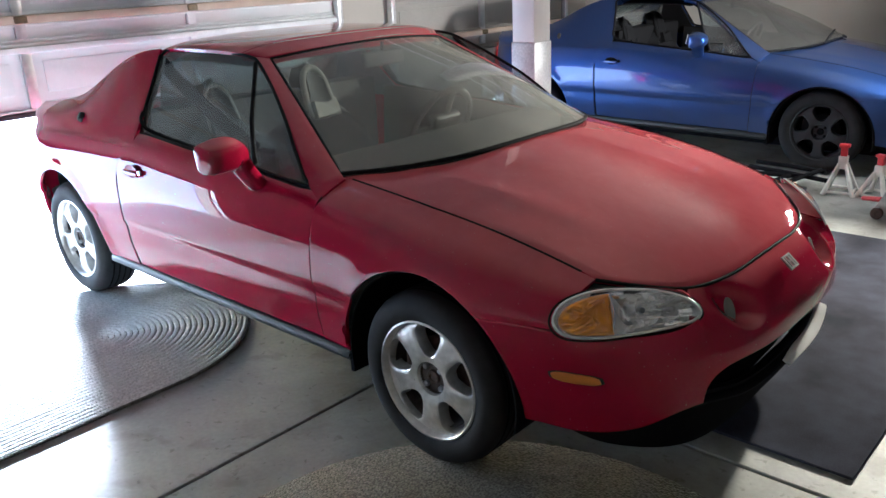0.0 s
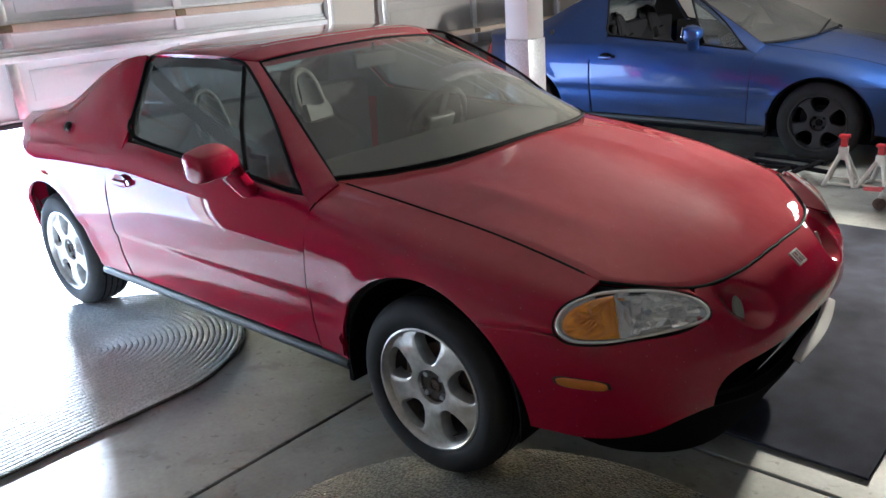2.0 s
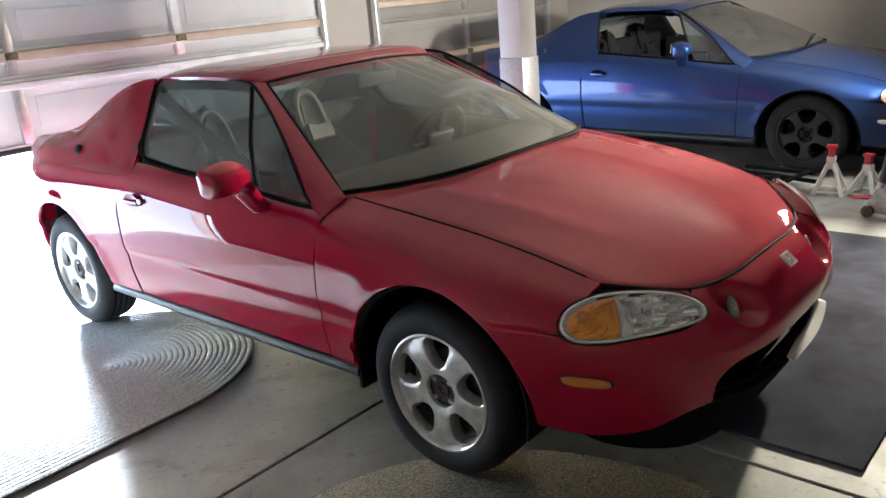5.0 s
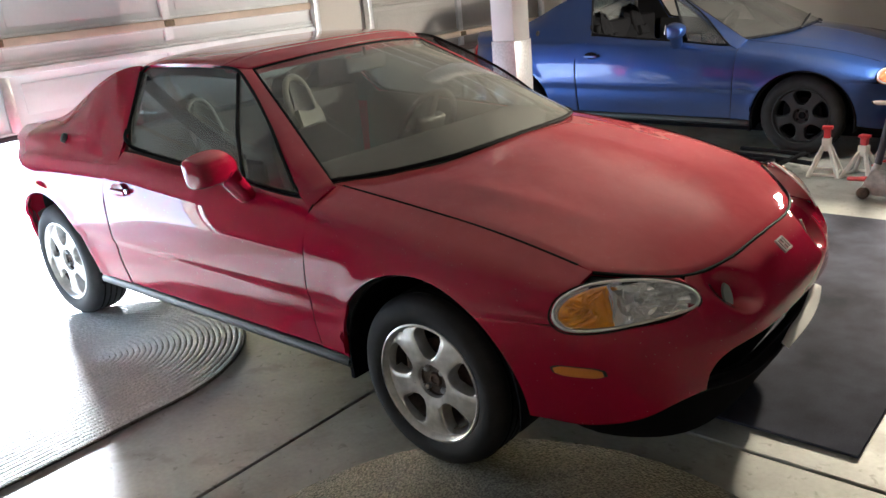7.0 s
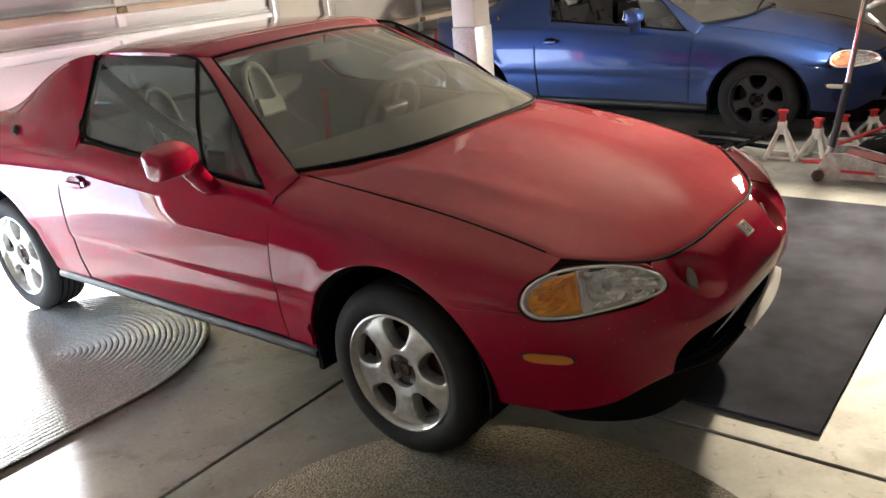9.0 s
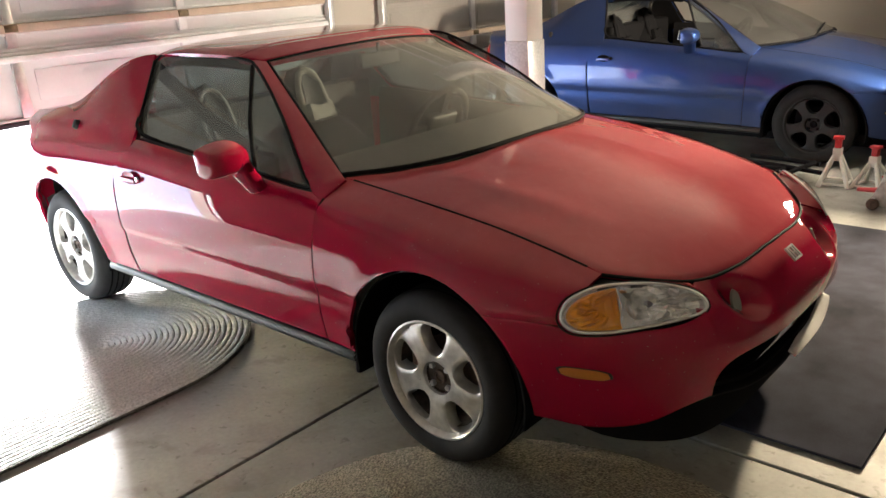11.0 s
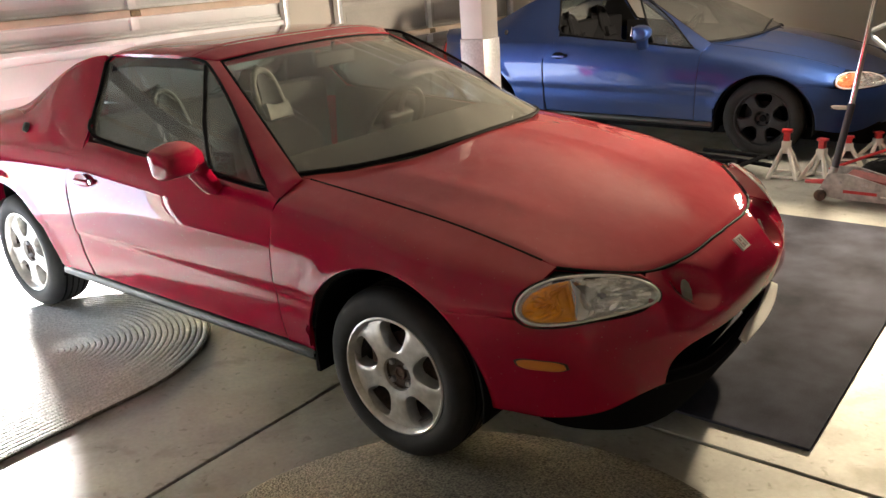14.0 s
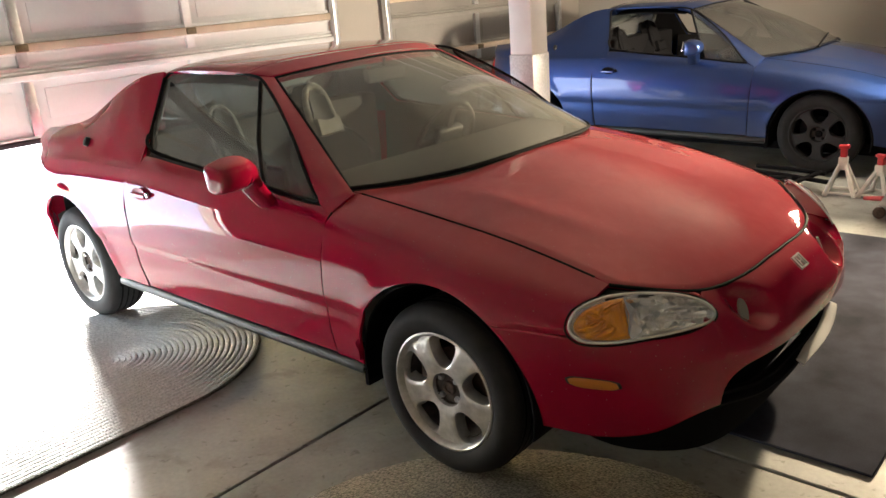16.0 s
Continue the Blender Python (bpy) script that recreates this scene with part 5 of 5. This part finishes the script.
# ---- garage doors ----
def garage_door(name, label, y0, y1, z_low, ystiles, first, bright, panel):
    d = thing(name, label, "garage door", kind="structure")
    z, h = z_low, first
    while z < 2.25:
        top = min(z + h, 2.30)
        part("door_section", box_bm(DOOR_X - 0.03, DOOR_X - 0.012, y0, y1, z, top), panel, d)
        # folded rails along both edges of a section
        part("section_rail", box_bm(DOOR_X - 0.012, DOOR_X + 0.010, y0, y1, z + 0.004, z + 0.018, 0.003, 2), panel, d)
        part("section_rail", box_bm(DOOR_X - 0.012, DOOR_X + 0.042, y0, y1, top - 0.064, top - 0.026, 0.006, 2), (RAIL_WHITE if bright else panel), d)
        part("section_rail", box_bm(DOOR_X - 0.012, DOOR_X + 0.022, y0, y1, top - 0.022, top - 0.004, 0.004, 2), (RAIL_WHITE if bright else panel), d)
        ys = sorted(ystiles)
        if z > z_low:
            part("strut_flange", box_bm(DOOR_X - 0.012, DOOR_X + 0.012, y0 + 0.01, y1 - 0.01, z + 0.162, z + 0.182, 0.004, 2), (RAIL_WHITE if bright else panel), d)
            part("strut_flange", box_bm(DOOR_X - 0.012, DOOR_X + 0.012, y0 + 0.01, y1 - 0.01, z + 0.092, z + 0.106, 0.004, 2), (RAIL_WHITE if bright else panel), d)
            part("strut", box_bm(DOOR_X - 0.008, DOOR_X + 0.042, y0 + 0.01, y1 - 0.01, z + 0.108, z + 0.160, 0.010, 2), STRUT_TAN, d, "tan stiffening strut")
        for y in ys:
            # a stile listed in bright is white, to paint the sun on it
            part("stile", box_bm(DOOR_X - 0.012, DOOR_X + 0.020, y - 0.032, y + 0.032, z + 0.02, top - 0.06, 0.004, 2), RAIL_WHITE if y in bright else GALV, d)
            if z > z_low:
                part("hinge", box_bm(DOOR_X + 0.015, DOOR_X + 0.055, y - 0.038, y + 0.038, z + 0.112, z + 0.156, 0.008, 2), HINGE, d)
                part("hinge_pin", tube([(DOOR_X + 0.03, y - 0.055, z + 0.148), (DOOR_X + 0.03, y + 0.055, z + 0.148)], 0.008, 8), HINGE, d)
        edges = [y0] + ys + [y1]
        for a, b in zip(edges, edges[1:]):
            if b - a > 0.4:
                part("pressed_panel", box_bm(DOOR_X - 0.014, DOOR_X - 0.006, a + 0.10, b - 0.10, z + (0.22 if z > z_low else 0.11), top - 0.12, 0.004, 2), panel, d)
        z, h = top, 0.52
    for y in (y0 - 0.03, y1 + 0.03):
        part("door_track", box_bm(DOOR_X + 0.0, DOOR_X + 0.06, y - 0.025, y + 0.025, 0.0, 2.35, 0.006, 2), GALV, d, "galvanised vertical track")
    if z_low > 0:  # the overhead tracks and the opener's rail
        for y in (y0 - 0.03, y1 + 0.03):
            part("overhead_track", tube([(DOOR_X + 0.03, y, 2.35), (DOOR_X + 0.10, y, 2.40), (DOOR_X + 0.30, y, 2.42), (-1.1, y, 2.42)], 0.025, 8), GALV, d, "galvanised overhead track")
            part("track_hanger", box_bm(-1.14, -1.10, y - 0.015, y + 0.015, 2.42, CEIL, 0.003, 1), GALV, d)
        part("opener_rail", box_bm(DOOR_X, -0.9, (y0 + y1) / 2 - 0.02, (y0 + y1) / 2 + 0.02, 2.44, 2.48, 0.004, 1), GALV, d)
    part("bottom_seal", box_bm(DOOR_X - 0.035, DOOR_X + 0.02, y0, y1, z_low - 0.03, z_low + 0.002, 0.01, 2), BLACK_PLASTIC, d)
    return d


garage_door("door_1", "white sectional steel garage door, raised knee-high", D1[0], D1[1], 0.735, (-1.55, -0.34, 0.83), 0.42, (0.83,), DOOR_PANEL)
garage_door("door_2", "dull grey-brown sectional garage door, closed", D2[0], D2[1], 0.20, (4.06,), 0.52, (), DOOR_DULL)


# ---- rugs ----
def stadium(cx, cy, half, r, n=24):
    """Outline of an oval rug whose long side lies along y."""
    out = []
    for k in range(n + 1):
        a = math.pi * k / n
        out.append((cx + r * math.cos(a), cy + half + r * math.sin(a)))
    for k in range(n + 1):
        a = math.pi + math.pi * k / n
        out.append((cx + r * math.cos(a), cy - half + r * math.sin(a)))
    return out


def braided_rug(name, label, cx, cy, half, r, material, ring, valley, crest):
    rug = thing(name, label, "rug")
    rr = r
    while rr > 0.02:
        bm = bmesh.new()
        pts = stadium(cx, cy, half, rr - ring / 2)
        # each coil is a flattened cord
        prof = [(-ring * 0.43, valley), (-ring * 0.36, lerp(valley, crest, 0.72)), (0, crest), (ring * 0.36, lerp(valley, crest, 0.72)), (ring * 0.43, valley)]
        rows = []
        for (x, y) in pts:
            yy = min(max(y, cy - half), cy + half)
            d = Vector((x - cx, y - yy, 0))
            d = d.normalized() if d.length > 1e-6 else Vector((1, 0, 0))
            rows.append([bm.verts.new((x + d.x * o, y + d.y * o, h)) for o, h in prof])
        for i in range(len(rows)):
            a, b = rows[i], rows[(i + 1) % len(rows)]
            for j in range(4):
                bm.faces.new((a[j], a[j + 1], b[j + 1], b[j]))
        rr -= ring
        part("braid", bm, material, rug)
    part("braid", tube([(cx, cy - half - 0.5 * rr, 0.006), (cx, cy, 0.006), (cx, cy + half + 0.5 * rr, 0.006)], max(0.0065, rr), 8, flat=0.6), material, rug)
    base = bmesh.new()
    vs = [base.verts.new((x, y, 0.003)) for x, y in stadium(cx, cy, half, r - 0.004)]
    base.faces.new(vs)
    bmesh.ops.solidify(base, geom=base.faces[:], thickness=0.001)
    part("rug_backing", base, RUG_BROWN, rug, "dark backing that shows between the coils")
    # dark cord round the edge paints the rug's shaded outer side
    part("shade_rim", loop_tube([Vector((x, y, 0.0065)) for x, y in stadium(cx, cy, half, r + 0.003)], 0.0062), RUG_BROWN, rug, "dark cord that stands in for the rug's shaded side")
    return rug


braided_rug("braided_rug", "large oval grey braided rug on the concrete", -1.755, -1.75, 0.70, 0.65, RUG_GREY, 0.0250, 0.0035, 0.0145)
# a nubby looped rug with a rounded rim
loop_rug = thing("loop_pile_rug", "oval brown-grey looped rug beneath the front wheel", "rug")
bm = bmesh.new()
rims = [[bm.verts.new((x, y, z)) for x, y in stadium(0.60, -1.45, 0.16, 0.858 - inset, 40)] for inset, z in ((0.0, 0.001), (0.003, 0.008), (0.010, 0.0125), (0.30, 0.0135))]
for a, b in zip(rims, rims[1:]):
    for i in range(len(a)):
        j = (i + 1) % len(a)
        bm.faces.new((a[i], a[j], b[j], b[i]))
bm.faces.new(rims[-1])
part("carpet", bm, RUG_BROWN, loop_rug)
mat_rug = thing("carpet_mat", "dark navy carpet runner in front of the red car", "rug")
part("carpet", box_bm(-0.15, 1.062, -0.105, 2.19, 0.0005, 0.012, 0.005, 2), RUG_BLUE, mat_rug)


# ---- workshop things ----
def jack_stand(h):
    st = thing("jack_stand", "small cream jack stand with a red saddle post", "jack stand", "jack stands")
    w = 0.095
    for a in range(4):
        c, d = math.cos(radians(45 + 90 * a)), math.sin(radians(45 + 90 * a))
        leg = tube([(w * 1.3 * c, w * 1.3 * d, 0.0), (0.026 * c, 0.026 * d, h * 0.60)], [0.016, 0.013], 6)
        part("leg", leg, STAND_WHITE, st)
    for a in range(4):
        c, d = math.cos(radians(45 + 90 * a)), math.sin(radians(45 + 90 * a))
        e, g = math.cos(radians(135 + 90 * a)), math.sin(radians(135 + 90 * a))
        part("brace", tube([(w * 1.2 * c, w * 1.2 * d, 0.02), (w * 1.2 * e, w * 1.2 * g, 0.02)], 0.008, 6), STAND_WHITE, st)
    part("collar", box_bm(-0.027, 0.027, -0.027, 0.027, h * 0.5, h * 0.76, 0.006), STAND_WHITE, st)
    part("ratchet_post", box_bm(-0.019, 0.019, -0.019, 0.019, h * 0.7, h * 0.95, 0.004), JACK_RED, st, "red ratchet post")
    part("saddle", box_bm(-0.032, 0.032, -0.024, 0.024, h * 0.93, h, 0.007), JACK_RED, st, "worn red saddle")
    return st


first = jack_stand(0.32)
first.matrix_basis = pose(0.05, 3.03, 0, 0, 0, 8)
for x, y, h, r in ((0.265, 3.05, 0.272, -12), (0.325, 3.49, 0.205, 20), (0.455, 3.74, 0.195, 35)):
    jack_stand(h).matrix_basis = pose(x, y, 0, 0, 0, r)

# floor jack: two side plates, lifting arm, wheels, handle
jack = thing("floor_jack", "silver and red trolley jack with its handle raised", "floor jack")
for y in (-0.10, 0.10):
    bm = bmesh.new()
    prof = [(-0.025, 0.05), (0.03, 0.165), (0.14, 0.172), (0.36, 0.118), (0.62, 0.068), (0.63, 0.018), (0.05, 0.018)]
    a = [bm.verts.new((x, y - 0.006, z)) for x, z in prof]
    b = [bm.verts.new((x, y + 0.006, z)) for x, z in prof]
    bm.faces.new(a), bm.faces.new(b[::-1])
    for i in range(len(a)):
        j = (i + 1) % len(a)
        bm.faces.new((a[i], a[j], b[j], b[i]))
    bmesh.ops.bevel(bm, geom=bm.edges[:], offset=0.002, segments=1, affect="EDGES")
    plate = part("side_plate", bm, JACK_GREY, jack, "", 30)
    if y < 0:
        part("label_bar", box_bm(0.12, 0.30, y - 0.0095, y - 0.007, 0.058, 0.076), JACK_RED, plate, "red printed strip")
        part("label_bar", box_bm(0.32, 0.46, y - 0.0095, y - 0.007, 0.052, 0.060), WHITE, plate, "white printed strip")
        for x in (0.10, 0.22, 0.24):
            rv = lathe([(0.001, -0.008), (0.008, -0.006), (0.011, 0.004), (0.001, 0.004)], 12)
            bmesh.ops.translate(rv, vec=(x, y - 0.006, 0.115), verts=rv.verts)
            part("bolt", rv, STEEL, plate)
arm = sheet(lambda u, v: Vector((lerp(0.12, 0.58, u), lerp(-0.07, 0.07, v), curve(u, (0, 0.135), (0.5, 0.098), (1, 0.070)))), 10, 4, 0.025)
part("lifting_arm", arm, JACK_DARK_RED, jack, "red lifting arm")
part("saddle_cup", lathe([(0.001, 0.0), (0.045, 0.0), (0.05, 0.015), (0.04, 0.015), (0.001, 0.008)], 24), RUST, jack).matrix_basis = pose(0.55, 0, 0.10, 90)
for x, r in ((0.0, 0.034), (0.58, 0.028)):
    for y in (-0.125, 0.125):
        w = lathe([(0.001, -0.014), (r * 0.8, -0.014), (r, -0.009), (r, 0.009), (r * 0.8, 0.014), (0.001, 0.014)], 24)
        bmesh.ops.translate(w, vec=(x, y, r), verts=w.verts)
        part("caster", w, RUST, jack, "", 30)
part("cross_tube", tube([(0.0, -0.13, 0.06), (0.0, 0.13, 0.06)], 0.012), STEEL, jack)
part("handle_socket", tube([(0.0, 0, 0.06), (0.035, 0.01, 0.18)], [0.026, 0.022], 12), JACK_GREY, jack)
part("handle_grip", tube([(0.033, 0.01, 0.17), (0.09, 0.02, 0.56)], 0.021, 14), BLUE_GRIP, jack, "dark foam sleeve on the handle")
part("handle_tube", tube([(0.088, 0.02, 0.55), (0.165, 0.035, 1.28)], 0.016, 14), CHROME, jack, "chromed handle tube")
part("rear_lever", tube([(-0.14, 0.08, 0.055), (-0.02, 0.02, 0.08)], [0.012, 0.016], 8), JACK_RED, jack)
jack.matrix_basis = pose(0.392, 2.70, 0, 0, 0, -1)

# work light on a red tripod
stand = thing("work_light", "halogen work light on a red tripod stand, switched on", "work light")
part("pole", tube([(0, 0, 0.14), (0.0, 0, 1.31)], 0.020, 14), JACK_RED, stand, "red steel pole")
part("pole_clamp", tube([(0, 0, 0.62), (0, 0, 0.68)], 0.026, 12), BLACK_PLASTIC, stand)
# added collar: its pale steel stands in for the glow up the pole
part("glow_collar", tube([(0, 0, 0.93), (0, 0, 1.00)], [0.026, 0.05], 12), GALV, stand, "flared steel collar added for the lamp's glow on the pole")
part("foot_hub", tube([(0, 0, 0.10), (0, 0, 0.20)], 0.032, 12), BLACK_PLASTIC, stand)
for a in (200, 320, 80):
    c, d = math.cos(radians(a)), math.sin(radians(a))
    part("tripod_leg", tube([(0.02 * c, 0.02 * d, 0.16), (0.38 * c, 0.38 * d, 0.012)], 0.011, 8), JACK_RED, stand)
    part("leg_brace", tube([(0.0, 0.0, 0.11), (0.20 * c, 0.20 * d, 0.09)], 0.008, 6), BLACK_PLASTIC, stand)
part("cross_arm", tube([(-0.16, -0.03, 1.31), (0.16, 0.05, 1.31)], 0.012, 8), JACK_RED, stand)
head = box_bm(-0.10, 0.10, -0.05, 0.05, -0.075, 0.075, 0.012, 2)
lamp_turn = Matrix.Translation((-0.10, -0.13, 1.33)) @ Euler((radians(15), 0, radians(-6))).to_matrix().to_4x4()
bmesh.ops.transform(head, matrix=lamp_turn @ Matrix.Translation((0, 0.06, 0)), verts=head.verts)
hd = part("lamp_housing", head, BLACK_PLASTIC, stand, "black finned lamp housing")
gl = box_bm(-0.09, 0.09, -0.004, 0.004, -0.065, 0.065, 0.002)
bmesh.ops.transform(gl, matrix=lamp_turn, verts=gl.verts)
part("lamp_glass", gl, BULB_GLOW, hd, "glowing lamp glass")
# housing and glass of the added second head, out of sight
head2 = box_bm(-0.10, 0.10, -0.05, 0.05, -0.075, 0.075, 0.012, 2)
turn2 = Matrix.Translation((0.12, 0.14, 1.35)) @ Euler((0, 0, radians(-76))).to_matrix().to_4x4()
bmesh.ops.transform(head2, matrix=turn2 @ Matrix.Translation((0, 0.06, 0)), verts=head2.verts)
hd2 = part("lamp_housing", head2, BLACK_PLASTIC, stand, "black finned lamp housing")
gl2 = box_bm(-0.09, 0.09, -0.004, 0.004, -0.065, 0.065, 0.002)
bmesh.ops.transform(gl2, matrix=turn2, verts=gl2.verts)
part("lamp_glass", gl2, BULB_GLOW, hd2, "glowing lamp glass")
part("hook_bar", tube([(-0.085, -0.04, 0.952), (-0.14, -0.045, 0.935), (-0.222, -0.05, 0.895), (-0.19, -0.05, 0.862), (-0.10, -0.05, 0.788), (-0.07, -0.045, 0.762), (0.24, -0.03, 0.55)], [0.014, 0.016, 0.016, 0.015, 0.012, 0.006, 0.006], 8), GALV, stand, "bent bare steel bar")
part("bar_clamp", tube([(-0.085, -0.04, 0.952), (-0.04, -0.02, 0.90), (0.0, -0.022, 0.855)], [0.010, 0.009, 0.009], 8), BLACK_PLASTIC, stand, "dark link from the bar to the pole")
part("pole_clamp", tube([(0, 0, 0.82), (0, 0, 0.88)], 0.025, 12), BLACK_PLASTIC, stand)
# wire guard that hangs at the lower end of the bar
for k in range(4):
    a = math.pi * k / 4
    ring = [(0.285 + 0.055 * math.sin(t) * math.cos(a), -0.03 + 0.055 * math.sin(t) * math.sin(a), 0.60 + 0.085 * math.cos(t)) for t in [2 * math.pi * q / 24 for q in range(24)]]
    part("guard_wire", loop_tube(ring, 0.0028, 6), GALV, stand)
for h, r in ((0.555, 0.046), (0.60, 0.056), (0.645, 0.046)):
    part("guard_wire", loop_tube([(0.285 + r * math.cos(t), -0.03 + r * math.sin(t), h) for t in [2 * math.pi * q / 24 for q in range(24)]], 0.0028, 6), GALV, stand)
part("guard_bulb", lathe([(0.001, -0.03), (0.018, -0.025), (0.026, 0.0), (0.016, 0.03), (0.012, 0.05), (0.001, 0.05)], 20), WHITE_LENS, stand, "pale unlit bulb").matrix_basis = pose(0.285, -0.03, 0.60, 90)
stand.matrix_basis = pose(0.62, 3.42, 0, 0, 0, 0)

# dark steel bars lying beside the blue car
bars = thing("steel_frame", "folded black steel frame lying on the floor", "steel frame")
for k, (xa, ya, za, xb, yb, zb) in enumerate(((-0.62, 3.22, 0.05, -0.02, 3.05, 0.06), (-0.60, 3.30, 0.07, -0.10, 3.20, 0.08), (-0.45, 3.05, 0.02, -0.22, 2.95, 0.02), (-0.30, 2.88, 0.02, -0.13, 3.20, 0.09), (-0.60, 3.10, 0.03, -0.25, 3.12, 0.05), (-0.40, 2.90, 0.015, -0.28, 3.15, 0.05))):
    part("bar", tube([(xa, ya, za), (lerp(xa, xb, 0.5), lerp(ya, yb, 0.5), lerp(za, zb, 0.5) + 0.005), (xb, yb, zb)], 0.016, 8), LINER, bars)
part("frame_foot", box_bm(-0.34, -0.14, 2.87, 2.99, 0.0, 0.022, 0.006), BLACK_PLASTIC, bars)

# soft dark bag at the foot of the tripod
bag = thing("tool_bag", "small slumped black cloth tool bag on the floor", "bag")
bm = bmesh.new()
bmesh.ops.create_uvsphere(bm, u_segments=24, v_segments=14, radius=1)
for vt in bm.verts:
    x, y, z = vt.co
    lump = 1 + 0.10 * math.sin(5 * x + 1.0) * math.cos(4 * y)
    vt.co = (0.125 * x * lump, 0.085 * y * lump, max(0.0, 0.055 + 0.062 * z * (1 + 0.12 * math.sin(7 * x))))
part("bag_body", bm, CABIN_BLACK, bag)
part("bag_strap", tube(smooth_line([(-0.07, -0.02, 0.10), (-0.03, -0.03, 0.135), (0.03, -0.03, 0.135), (0.07, -0.02, 0.10)], 4), 0.007, 6), BLACK_PLASTIC, bag, "black webbing strap")
bag.matrix_basis = pose(0.60, 3.23, 0, 0, 0, 15)
